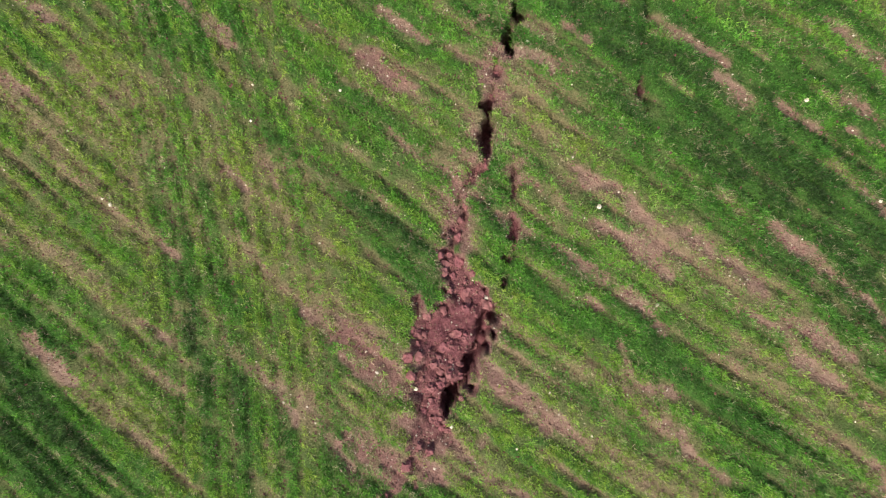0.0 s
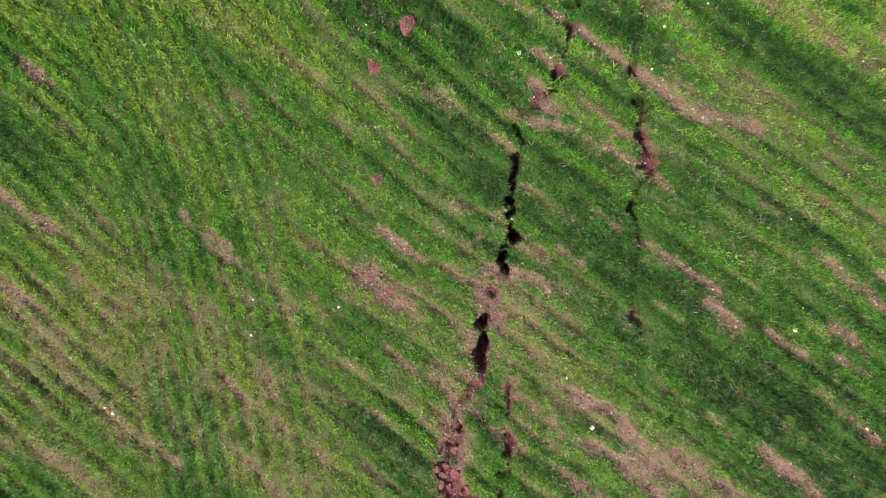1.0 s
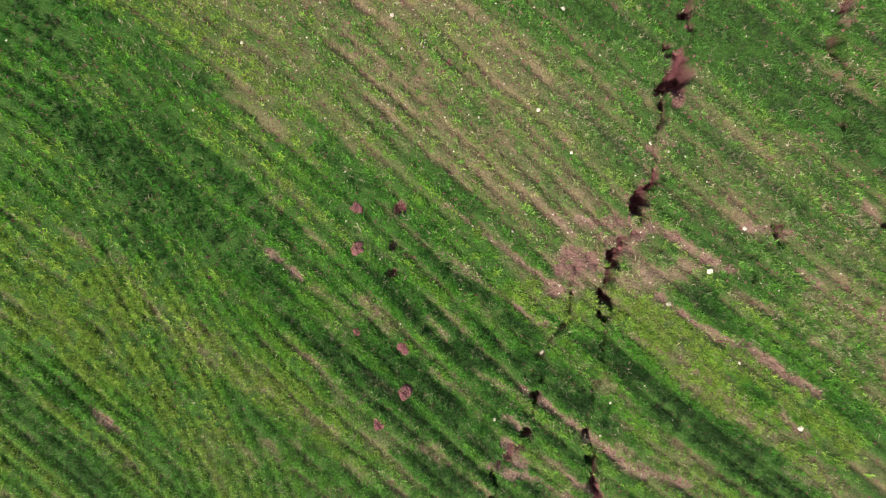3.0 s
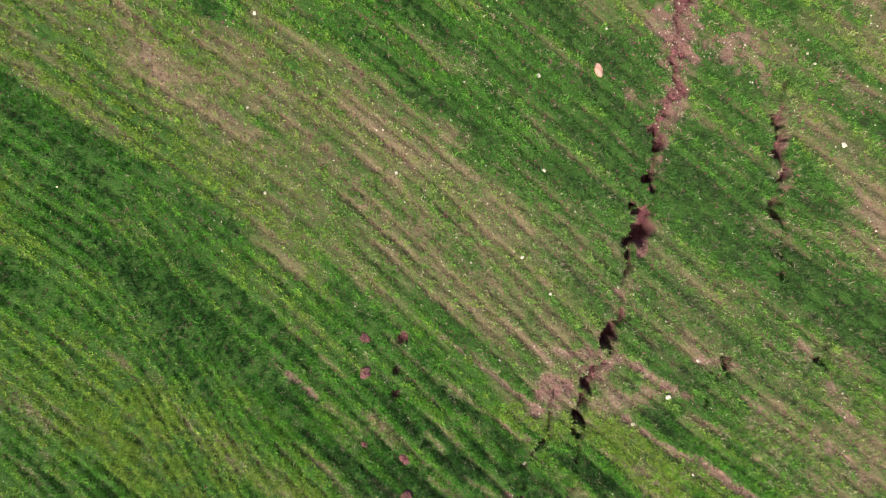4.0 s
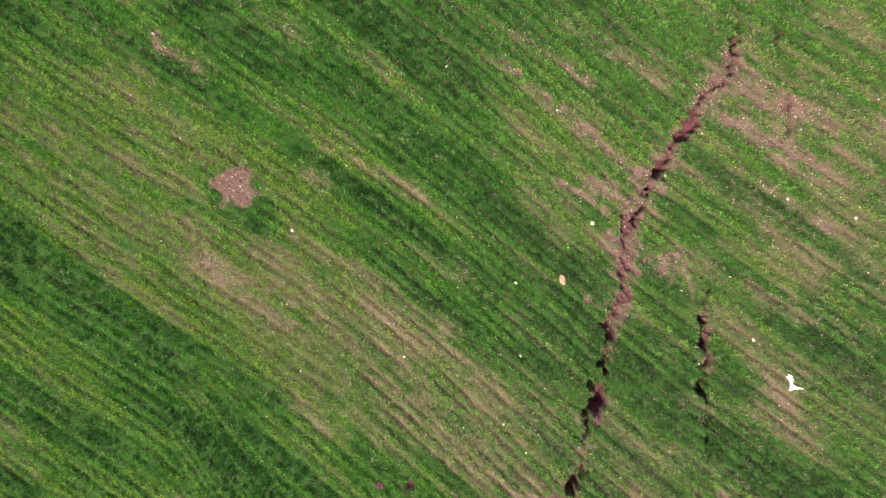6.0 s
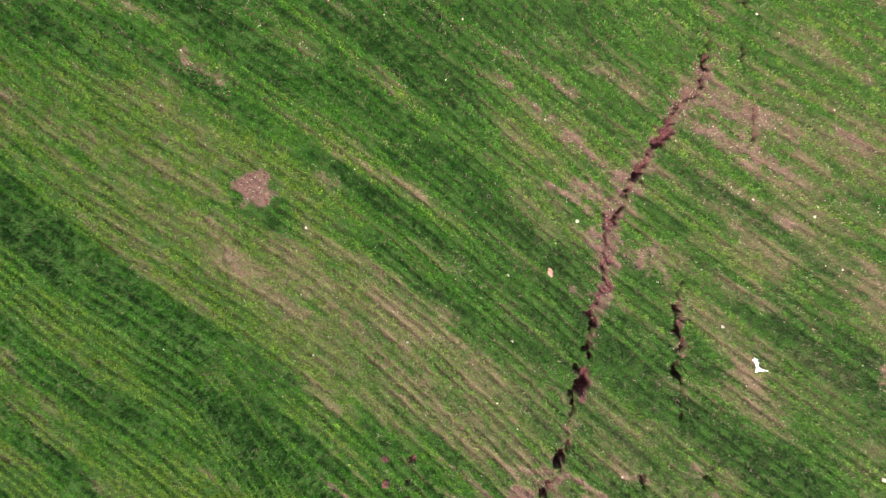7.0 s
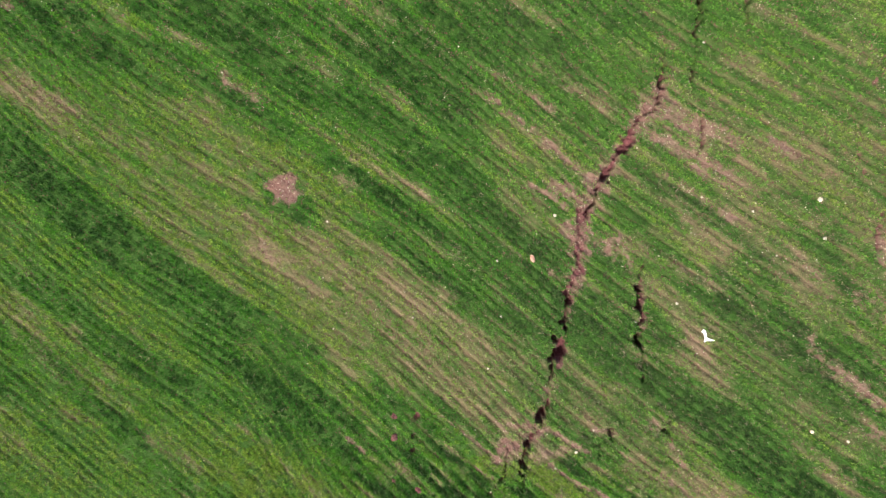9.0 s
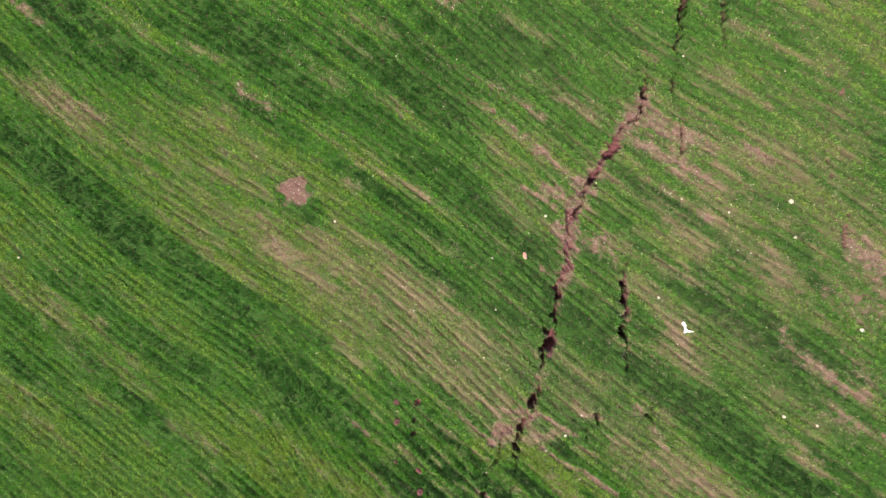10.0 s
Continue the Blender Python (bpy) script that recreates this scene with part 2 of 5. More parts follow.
LUSH_G = [
    (2.03, 3.61, 3.15, 2.67, 0.73, 0.3), (-2.63, 4.85, -0.12, 3.17, 0.9, 0.3), (-3.82, 5.47, -2.86, 4.81, 0.51, 0.75), (-2.62, 5.17, -1.83, 4.7, 0.17, 1.0),
    (-2.86, 4.86, -2.26, 4.35, 0.27, 0.75), (-2.25, 4.8, -1.01, 3.97, 0.19, 0.9), (-2.63, 4.76, -1.7, 4.02, 0.25, 0.75), (-1.01, 4.02, 0.15, 3.21, 0.2, 0.9),
    (-1.57, 3.57, -0.57, 2.94, 0.13, 0.5), (-0.25, 4.06, 0.59, 3.44, 0.11, 0.8), (-0.84, 3.39, -0.12, 2.86, 0.19, 0.6), (-0.57, 2.99, 0.1, 2.46, 0.25, 0.6),
    (-0.3, 2.27, 0.15, 1.78, 0.25, 0.7), (0.11, 2.99, 0.55, 2.64, 0.17, 0.6), (0.68, 3.08, 1.11, 2.82, 0.24, 0.9), (0.72, 3.57, 1.02, 3.31, 0.12, 0.5),
]
LUSH_H = [
    (1.19, 3.18, 1.83, 2.74, 0.24, 0.7), (1.83, 2.74, 2.47, 2.4, 0.24, 0.7), (2.26, 2.49, 2.89, 1.85, 0.28, 0.6), (2.75, 5.37, 3.1, 5.2, 0.2, 1.0),
    (1.7, 3.91, 1.91, 3.7, 0.2, 0.6), (0.59, 2.6, 1.03, 2.38, 0.11, 0.6), (0.33, 2.19, 0.77, 1.89, 0.17, 0.6), (-1.19, 4.96, -0.83, 4.68, 0.11, 0.6),
    (-0.92, 4.69, -0.38, 4.28, 0.24, 0.45), (2.37, 3.01, 2.46, 2.92, 0.12, 0.6), (0.76, 5.34, 1.6, 4.9, 0.24, 0.3), (-3.58, 3.15, -2.67, 2.55, 0.18, 0.45),
    (-3.78, 2.96, -3.3, 2.69, 0.11, 0.5), (-2.42, 3.07, -1.58, 2.61, 0.25, 0.3), (1.18, 5.08, 1.52, 4.73, 0.1, 0.5), (-1.84, 4.43, -1.2, 3.98, 0.11, 0.6),
]
LUSH_I = [
    (-3.37, 3.9, -2.7, 3.39, 0.18, 0.35), (0.15, 3.44, 0.59, 3.08, 0.13, 0.6), (1.32, 2.83, 1.88, 2.4, 0.13, 0.4), (-1.21, 2.71, -0.57, 2.08, 0.18, 0.3),
    (1.21, 1.41, 2.61, 0.43, 0.89, 0.5), (1.84, -0.01, 2.63, -0.53, 0.44, 0.25), (1.03, 0.89, 1.84, 0.55, 0.21, 0.35), (1.4, 0.7, 2.62, 0.03, 0.3, 0.75),
    (1.12, -0.65, 1.41, -0.92, 0.12, 0.8), (1.23, -0.84, 1.64, -1.21, 0.09, 0.55), (0.86, -0.43, 1.23, -0.69, 0.07, 0.4), (-0.79, 0.15, -0.32, -0.24, 0.19, 0.75),
    (-0.6, -0.09, -0.34, -0.36, 0.17, 0.8), (0.02, 0.41, 0.14, 0.07, 0.15, 0.6), (-0.98, 0.88, -0.59, 0.34, 0.21, 0.35), (-3.46, -0.9, -2.46, -1.78, 0.26, 0.75),
]
LUSH_J = [
    (-3.47, -1.39, -2.93, -1.88, 0.35, 0.9), (-3.45, -0.41, -2.95, -0.81, 0.11, 0.5), (0.77, 1.12, 1.03, 0.85, 0.21, 0.35), (-1.62, 0.93, -1.3, 0.62, 0.21, 0.4),
    (0.56, -1.08, 1.05, -1.46, 0.07, 0.4), (-1.15, -0.87, -0.52, -1.18, 0.13, 0.4), (2.1, -0.53, 2.53, -0.83, 0.15, 0.4), (0.1, -0.2, 0.56, -0.54, 0.11, 0.35),
    (-2.2, -0.13, -1.55, -0.56, 0.16, 0.3), (-1.88, -0.88, -1.39, -1.43, 0.24, 0.3), (-1.23, -0.56, -0.83, -0.95, 0.12, 0.35),
]
LUSH = LUSH_A + LUSH_B + LUSH_C + LUSH_D + LUSH_E + LUSH_F + LUSH_G + LUSH_H + LUSH_I + LUSH_J
YELLOW_A = [
    (-8.09, 10.16, -6.82, 9.43, 0.46, 0.8), (-6.82, 9.43, -5.99, 8.71, 0.46, 0.8), (-5.14, 9.9, -2.6, 8.58, 0.55, 0.55), (-5.98, 9.31, -4.12, 8.29, 0.85, 0.65),
    (-4.12, 8.29, -2.7, 7.29, 0.85, 0.65), (-3.92, 7.59, -2.31, 6.0, 0.55, 0.55), (-2.4, 7.83, -2.1, 7.63, 0.5, 0.6), (-2.71, 5.89, -1.51, 5.21, 0.2, 0.8),
    (-4.65, 7.29, -3.73, 6.69, 0.22, 0.8), (-3.73, 6.69, -2.92, 5.99, 0.22, 0.8), (-3.29, 5.63, -3.16, 5.55, 0.2, 0.9), (-7.5, 6.38, -5.82, 5.37, 0.35, 0.9),
    (-8.14, 6.68, -7.18, 6.17, 0.41, 0.7), (-8.21, 7.52, -7.83, 7.28, 0.61, 0.5), (-5.61, 4.76, -4.68, 4.16, 0.28, 0.7), (2.98, 4.67, 3.92, 4.01, 0.16, 0.7),
]
YELLOW_B = [
    (3.92, 4.01, 4.68, 3.35, 0.16, 0.7), (3.16, 7.57, 4.19, 6.99, 0.09, 0.8), (4.19, 6.99, 4.75, 6.32, 0.09, 0.8), (4.75, 6.32, 5.77, 5.57, 0.09, 0.8),
    (4.84, 6.23, 5.22, 5.95, 0.11, 0.8), (5.73, 11.12, 7.25, 10.16, 0.7, 0.7), (6.18, 11.3, 7.24, 10.72, 0.37, 0.7), (5.26, 9.87, 5.67, 9.58, 0.71, 0.5),
    (4.36, 10.31, 4.82, 10.02, 0.19, 0.6), (6.65, 8.77, 7.27, 8.49, 0.51, 0.7), (1.05, 9.03, 1.63, 8.64, 0.27, 0.6), (5.59, 5.47, 6.14, 5.19, 0.14, 0.8),
    (6.96, 4.73, 7.31, 4.36, 0.19, 0.5), (2.49, 9.68, 3.9, 8.9, 0.13, 0.3), (3.52, 9.76, 4.83, 9.27, 0.15, 0.5), (2.02, 5.73, 2.59, 5.15, 0.24, 0.5),
]
YELLOW_C = [
    (-7.96, 4.52, -6.9, 3.71, 0.41, 0.5), (-8.17, 4.93, -7.53, 4.53, 0.31, 0.5), (-6.48, 11.03, -4.93, 10.0, 0.1, 0.3), (-1.78, 5.24, -0.83, 4.6, 0.13, 0.7),
    (-2.24, 5.16, -1.83, 4.88, 0.13, 0.6), (-0.83, 4.73, -0.29, 4.15, 0.12, 0.35), (-0.56, 4.15, 0.15, 3.7, 0.11, 0.4), (-3.26, 4.22, -2.6, 3.62, 0.25, 0.7),
    (-3.85, 4.27, -3.27, 3.81, 0.26, 0.5), (-2.65, 3.62, -1.85, 2.98, 0.25, 0.55), (-1.48, 2.8, -0.94, 2.17, 0.25, 0.45), (-0.85, 1.89, -0.3, 1.59, 0.13, 0.5),
    (0.5, 3.83, 0.8, 3.61, 0.17, 0.8), (0.98, 3.7, 1.32, 3.7, 0.18, 1.0), (1.32, 3.61, 2.04, 3.09, 0.26, 0.9), (2.04, 3.09, 2.67, 2.67, 0.26, 0.9),
]
YELLOW_D = [
    (1.62, 3.61, 2.66, 3.01, 0.19, 0.7), (2.62, 2.92, 3.15, 2.5, 0.19, 0.8), (0.59, 2.42, 0.94, 2.07, 0.12, 0.6), (1.41, 2.65, 1.97, 2.22, 0.08, 0.5),
    (-3.44, 0.36, -2.53, -0.25, 0.44, 0.45), (-3.42, 1.28, -2.8, 0.67, 0.36, 0.35), (-1.14, 1.54, -0.59, 1.14, 0.23, 0.3), (-2.59, 1.1, -1.46, 0.34, 0.39, 0.55),
    (-1.46, 0.15, -0.83, -0.55, 0.29, 0.75), (-3.0, 1.59, -2.06, 0.86, 0.3, 0.45), (0.1, -0.47, 0.78, -0.92, 0.09, 0.5), (0.78, -0.92, 1.46, -1.45, 0.09, 0.5),
    (-0.09, -1.09, 0.41, -1.47, 0.12, 0.6), (1.58, 1.47, 2.11, 1.31, 0.17, 0.5), (1.22, 1.07, 2.62, 0.32, 0.07, 0.4), (-3.12, -0.9, -2.21, -1.53, 0.1, 0.5),
]
YELLOW_E = [
    (0.86, -0.39, 0.97, -0.41, 0.05, 0.8), (-1.87, -0.05, -1.39, -0.4, 0.2, 0.4),
]
YELLOW = YELLOW_A + YELLOW_B + YELLOW_C + YELLOW_D + YELLOW_E
BARE_FAR_A = [
    (-3.6, 9.98, -3.19, 9.67, 0.2, 0.9), (0.57, 9.71, 1.63, 8.83, 0.1, 0.9), (1.63, 8.83, 2.4, 8.15, 0.1, 0.9), (3.9, 8.52, 4.37, 8.32, 0.23, 0.9),
    (2.51, 7.33, 2.67, 7.23, 0.27, 0.9), (6.76, 7.18, 7.12, 6.9, 0.34, 1.0), (6.67, 6.33, 7.13, 6.15, 0.56, 0.7), (6.05, 5.29, 6.51, 4.91, 0.19, 1.0),
    (6.51, 4.91, 6.96, 4.73, 0.19, 1.0), (6.86, 5.17, 7.05, 5.04, 0.32, 0.7), (5.59, 5.76, 5.77, 5.47, 0.17, 0.8), (3.17, 4.48, 3.74, 3.81, 0.13, 0.8),
    (3.24, 9.34, 3.9, 9.09, 0.25, 0.9), (3.9, 9.18, 4.46, 8.89, 0.21, 0.8), (3.24, 8.95, 4.09, 8.52, 0.15, 1.0), (5.01, 8.89, 5.38, 8.65, 0.12, 1.0),
]
BARE_FAR_B = [
    (-7.85, 11.67, -7.32, 11.25, 0.12, 0.9), (0.77, 10.0, 1.63, 9.41, 0.08, 0.8), (1.63, 8.2, 2.11, 8.05, 0.19, 0.9), (1.34, 8.25, 2.02, 7.76, 0.09, 0.9),
    (3.43, 8.33, 4.37, 7.75, 0.1, 0.9), (3.5, 3.51, 3.6, 3.44, 0.17, 0.7), (4.35, 3.19, 4.45, 3.12, 0.17, 0.8), (1.95, 7.52, 2.08, 7.43, 0.23, 0.8),
    (2.06, 7.22, 2.16, 7.15, 0.17, 0.8), (2.25, 8.28, 2.35, 8.21, 0.17, 0.9), (1.68, 6.83, 1.78, 6.76, 0.17, 0.6), (6.51, 4.34, 7.24, 4.02, 0.23, 0.7),
    (-3.06, 7.23, -2.95, 7.15, 0.18, 0.6), (-2.93, 11.28, -2.83, 11.21, 0.16, 0.3), (-0.0, 11.41, 0.08, 11.36, 0.14, 0.9),
]
BARE_FAR = BARE_FAR_A + BARE_FAR_B
DRY_FAR_A = [
    (-6.16, 11.62, -5.44, 11.11, 0.16, 0.9), (-5.44, 11.01, -4.92, 10.65, 0.08, 0.7), (-6.38, 10.88, -5.96, 10.62, 0.1, 0.7), (-7.34, 10.04, -6.71, 9.73, 0.36, 0.7),
    (-6.61, 9.57, -6.29, 9.47, 0.2, 0.9), (-4.61, 10.79, -3.9, 10.48, 0.12, 0.9), (-4.72, 10.39, -4.26, 10.14, 0.12, 0.8), (-3.91, 9.68, -3.1, 9.18, 0.12, 0.6),
    (-5.63, 9.1, -5.5, 9.02, 0.2, 0.5), (-5.47, 8.1, -4.34, 7.19, 0.18, 0.4), (-3.51, 7.79, -3.11, 7.59, 0.15, 0.6), (-3.09, 7.24, -2.93, 7.14, 0.25, 0.8),
    (-2.91, 7.19, -2.31, 6.59, 0.2, 0.6), (-2.68, 10.55, -2.18, 10.25, 0.24, 0.7), (-1.98, 10.24, -1.79, 10.04, 0.15, 0.7), (-1.88, 10.93, -1.39, 10.52, 0.1, 0.7),
]
DRY_FAR_B = [
    (-1.58, 11.21, -1.09, 10.96, 0.27, 0.6), (-0.4, 10.7, -0.01, 10.3, 0.19, 0.5), (1.06, 11.05, 1.63, 10.75, 0.14, 0.6), (1.44, 10.08, 2.39, 9.49, 0.19, 0.8),
    (-0.89, 9.83, -0.7, 9.63, 0.1, 0.6), (-1.89, 9.26, -1.1, 8.66, 0.08, 0.6), (-1.39, 9.94, -0.4, 9.14, 0.08, 0.5), (0.86, 8.06, 1.25, 7.57, 0.19, 0.5),
    (-0.51, 8.17, 1.05, 7.09, 0.11, 0.6), (-0.41, 7.48, 0.08, 7.09, 0.12, 0.6), (0.08, 7.19, 0.76, 6.6, 0.12, 0.6), (-1.49, 8.67, -0.51, 8.17, 0.14, 0.5),
    (4.37, 7.75, 4.84, 7.37, 0.12, 0.9), (3.72, 7.57, 4.28, 7.18, 0.17, 0.8), (3.53, 6.99, 4.19, 6.61, 0.17, 0.8), (3.16, 6.61, 4.01, 5.84, 0.24, 0.7),
]
DRY_FAR_C = [
    (3.92, 5.65, 4.1, 5.27, 0.34, 0.8), (4.57, 6.04, 5.13, 5.66, 0.19, 0.7), (5.47, 6.87, 5.68, 6.73, 0.36, 0.9), (5.41, 4.13, 5.88, 3.86, 0.14, 0.8),
    (5.97, 3.67, 6.15, 3.53, 0.17, 0.9), (2.97, 5.64, 3.92, 5.17, 0.24, 0.6), (2.78, 5.06, 3.73, 4.39, 0.14, 0.7), (2.98, 3.7, 3.55, 3.23, 0.27, 0.8),
    (3.93, 3.53, 4.58, 3.06, 0.27, 0.8), (3.38, 10.45, 3.47, 10.4, 0.14, 0.8), (4.27, 10.12, 5.37, 9.54, 0.08, 0.7), (4.81, 10.96, 5.27, 10.76, 0.11, 0.6),
    (4.18, 9.37, 5.11, 8.6, 0.17, 0.5), (-7.07, 6.79, -6.75, 6.58, 0.18, 0.5), (-6.98, 5.66, -6.35, 5.05, 0.24, 0.6), (-7.64, 4.11, -7.0, 3.61, 0.29, 0.6),
]
DRY_FAR_D = [
    (-6.46, 4.54, -5.83, 4.35, 0.12, 0.8), (-4.89, 4.05, -4.27, 3.56, 0.18, 0.8), (-4.69, 3.45, -4.07, 2.75, 0.24, 0.5), (-8.19, 3.58, -7.55, 3.18, 0.19, 0.6),
    (-5.06, 5.53, -4.89, 5.42, 0.28, 0.45), (-1.7, 8.36, -1.59, 8.29, 0.18, 0.8), (-0.06, 6.53, 0.02, 6.47, 0.14, 0.8), (-2.49, 9.37, -1.49, 8.67, 0.07, 0.5),
    (-1.0, 6.79, -0.31, 6.21, 0.08, 0.5), (0.67, 6.6, 1.63, 5.83, 0.08, 0.4), (3.81, 9.09, 3.99, 8.71, 0.1, 0.5),
]
DRY_FAR = DRY_FAR_A + DRY_FAR_B + DRY_FAR_C + DRY_FAR_D
THICK = [(1.3, 1.3, 2.8, 0.6, 1.0, 0.4), (2.2, 4.6, 3.4, 3.4, 1.3, 0.3), (5.2, 10.8, 7.4, 9.2, 2.0, 0.4), (5.5, 5.0, 7.3, 3.4, 1.5, 0.25)]
SLUMPED_A = [
    (0.06, 1.19, 0.12, 0.98, 0.16, 0.9), (-0.03, 0.56, -0.09, 0.34, 0.16, 0.7), (-0.25, 0.45, -0.21, 0.22, 0.16, 0.7), (-0.15, 0.34, -0.13, 0.07, 0.12, 0.8),
    (-0.25, 0.03, -0.21, -0.2, 0.12, 0.9), (-0.95, -0.67, -0.6, -0.94, 0.19, 0.8), (-0.83, -0.71, -0.56, -1.06, 0.14, 0.8), (-1.03, -0.6, -0.83, -0.75, 0.1, 0.6),
    (-0.44, -1.33, -0.21, -1.41, 0.16, 1.0), (-0.91, -1.46, -0.44, -1.61, 0.14, 0.9), (-0.64, -1.57, -0.48, -1.65, 0.11, 1.0), (-0.01, -0.94, 0.41, -1.24, 0.1, 0.8),
    (0.41, -1.24, 0.79, -1.5, 0.06, 0.5), (-0.44, -0.44, -0.42, -0.63, 0.07, 0.6), (0.02, -0.55, 0.14, -0.7, 0.05, 0.7), (-0.79, 1.22, -0.63, 1.11, 0.13, 0.9),
]
SLUMPED_B = [
    (0.21, 0.45, 0.33, 0.33, 0.09, 0.6), (0.14, 0.14, 0.29, 0.03, 0.09, 0.6), (3.3, 9.62, 2.96, 9.15, 0.25, 0.9), (2.96, 9.15, 2.73, 8.86, 0.13, 0.7),
    (2.73, 8.86, 2.44, 8.34, 0.12, 0.7), (2.44, 8.34, 2.16, 7.86, 0.19, 0.9), (2.13, 7.81, 2.06, 7.28, 0.19, 0.95), (2.06, 7.28, 2.02, 6.6, 0.15, 0.9),
    (1.97, 6.6, 1.87, 6.12, 0.11, 0.6), (1.79, 5.66, 1.86, 5.61, 0.13, 0.7), (1.63, 5.05, 1.44, 4.55, 0.13, 0.7), (1.34, 4.26, 0.91, 3.96, 0.21, 0.8),
    (3.95, 9.28, 3.97, 8.9, 0.09, 0.7), (3.0, 6.61, 3.07, 6.03, 0.12, 0.6),
]
SLUMPED = SLUMPED_A + SLUMPED_B
PALE_FAR_A = [
    (-4.52, 9.59, -3.1, 8.58, 0.36, 0.5), (0.09, 9.53, 1.05, 8.64, 0.23, 0.35), (-2.2, 7.19, -0.91, 6.5, 0.54, 0.8), (-0.91, 6.5, 0.27, 5.62, 0.54, 0.8),
    (-1.91, 6.2, -0.71, 5.41, 0.54, 0.8), (-0.91, 6.6, 1.05, 5.23, 0.54, 0.75), (5.75, 8.03, 7.21, 7.37, 1.03, 0.6), (5.5, 4.71, 6.33, 4.53, 0.36, 0.5),
    (6.18, 10.55, 6.65, 9.43, 0.42, 0.5), (5.74, 8.97, 6.11, 8.87, 0.45, 0.5), (3.43, 9.19, 4.46, 8.61, 0.57, 0.5), (2.77, 8.53, 4.65, 7.09, 0.38, 0.4),
    (3.16, 6.9, 4.2, 5.65, 0.48, 0.4), (2.4, 4.47, 3.93, 3.24, 0.68, 0.5), (4.85, 5.27, 6.33, 4.15, 0.57, 0.4), (4.84, 7.18, 5.77, 6.04, 0.28, 0.4),
]
PALE_FAR = PALE_FAR_A
PALE_MIDDLE = [
    (-0.1, 5.31, 1.37, 0.34, 0.9), (0.57, 4.76, 0.73, 0.18, 0.8), (2.65, 4.29, 0.91, 0.36, 0.6), (1.59, 3.95, 0.27, 0.18, 0.9),
    (-2.33, 3.39, 0.5, 0.1, 0.5), (-3.7, 2.32, 0.59, 0.18, 0.6), (-2.11, 2.35, 0.32, 0.14, 0.6), (0.84, 5.46, 0.55, 0.18, 0.6),
    (2.05, 5.17, 0.5, 0.18, 0.6),
]
PALE_SOUTH = [
    (-2.73, 0.27, 0.5, 0.08, 0.8), (-2.9, -0.21, 0.38, 0.08, 0.8), (1.22, -0.09, 0.85, 0.18, 0.8), (-1.15, -1.27, 0.23, 0.15, 0.6),
    (-1.63, -0.09, 0.35, 0.13, 0.4), (-3.18, 0.91, 0.42, 0.12, 0.5), (2.14, -0.79, 0.42, 0.19, 0.6), (-0.44, 0.91, 0.42, 0.19, 0.5),
    (0.29, 0.94, 0.35, 0.19, 0.4), (-1.71, -0.92, 0.46, 0.15, 0.5), (0.86, -1.42, 0.77, 0.12, 0.5), (-2.35, 0.59, 0.5, 0.12, 0.4),
]
BARE_STREAKS_SOUTH_A = [
    (-0.83, 1.23, -0.63, 1.05, 0.08), (-0.63, 0.69, -0.48, 0.55, 0.04), (-1.89, 1.52, -1.77, 1.42, 0.05), (-1.78, 0.46, -1.62, 0.29, 0.05),
    (-1.54, 0.54, -1.42, 0.36, 0.06), (1.53, 1.05, 1.73, 0.88, 0.07), (1.91, 0.86, 2.16, 0.69, 0.05), (2.37, 0.87, 2.51, 0.74, 0.08),
    (2.39, 0.67, 2.53, 0.58, 0.05), (2.51, 1.16, 2.6, 1.05, 0.08), (2.48, 0.26, 2.62, 0.15, 0.07), (0.63, 0.43, 0.76, 0.33, 0.08),
    (0.89, 0.29, 1.06, 0.12, 0.07), (0.74, 0.08, 0.97, -0.03, 0.05), (1.0, -0.01, 1.26, -0.12, 0.08), (1.35, 0.01, 1.48, -0.1, 0.07),
    (1.93, 0.05, 2.13, -0.12, 0.08), (0.55, -0.09, 0.78, -0.28, 0.06), (1.0, -0.09, 1.19, -0.27, 0.06),
]
BARE_STREAKS_SOUTH_B = [
    (1.63, -0.18, 1.81, -0.35, 0.08), (1.67, -0.46, 1.98, -0.64, 0.04), (2.05, -0.57, 2.32, -0.75, 0.1), (2.05, -0.83, 2.32, -0.96, 0.1),
    (2.01, -0.68, 2.07, -0.87, 0.05), (2.11, -0.12, 2.29, -0.29, 0.07), (2.31, -0.29, 2.42, -0.42, 0.06), (2.49, -0.42, 2.63, -0.58, 0.07),
    (0.97, -0.39, 1.1, -0.48, 0.07), (1.1, -0.52, 1.17, -0.63, 0.08), (0.71, -0.41, 0.76, -0.47, 0.05), (-0.01, -0.86, 0.22, -1.05, 0.08),
    (0.22, -1.05, 0.56, -1.29, 0.09), (0.97, -1.07, 1.23, -1.3, 0.05), (1.23, -1.28, 1.38, -1.43, 0.06), (1.38, -1.45, 1.6, -1.63, 0.05),
    (1.1, -1.01, 1.23, -1.05, 0.07), (0.91, -0.73, 0.97, -0.88, 0.05), (2.56, -1.57, 2.64, -1.66, 0.1),
]
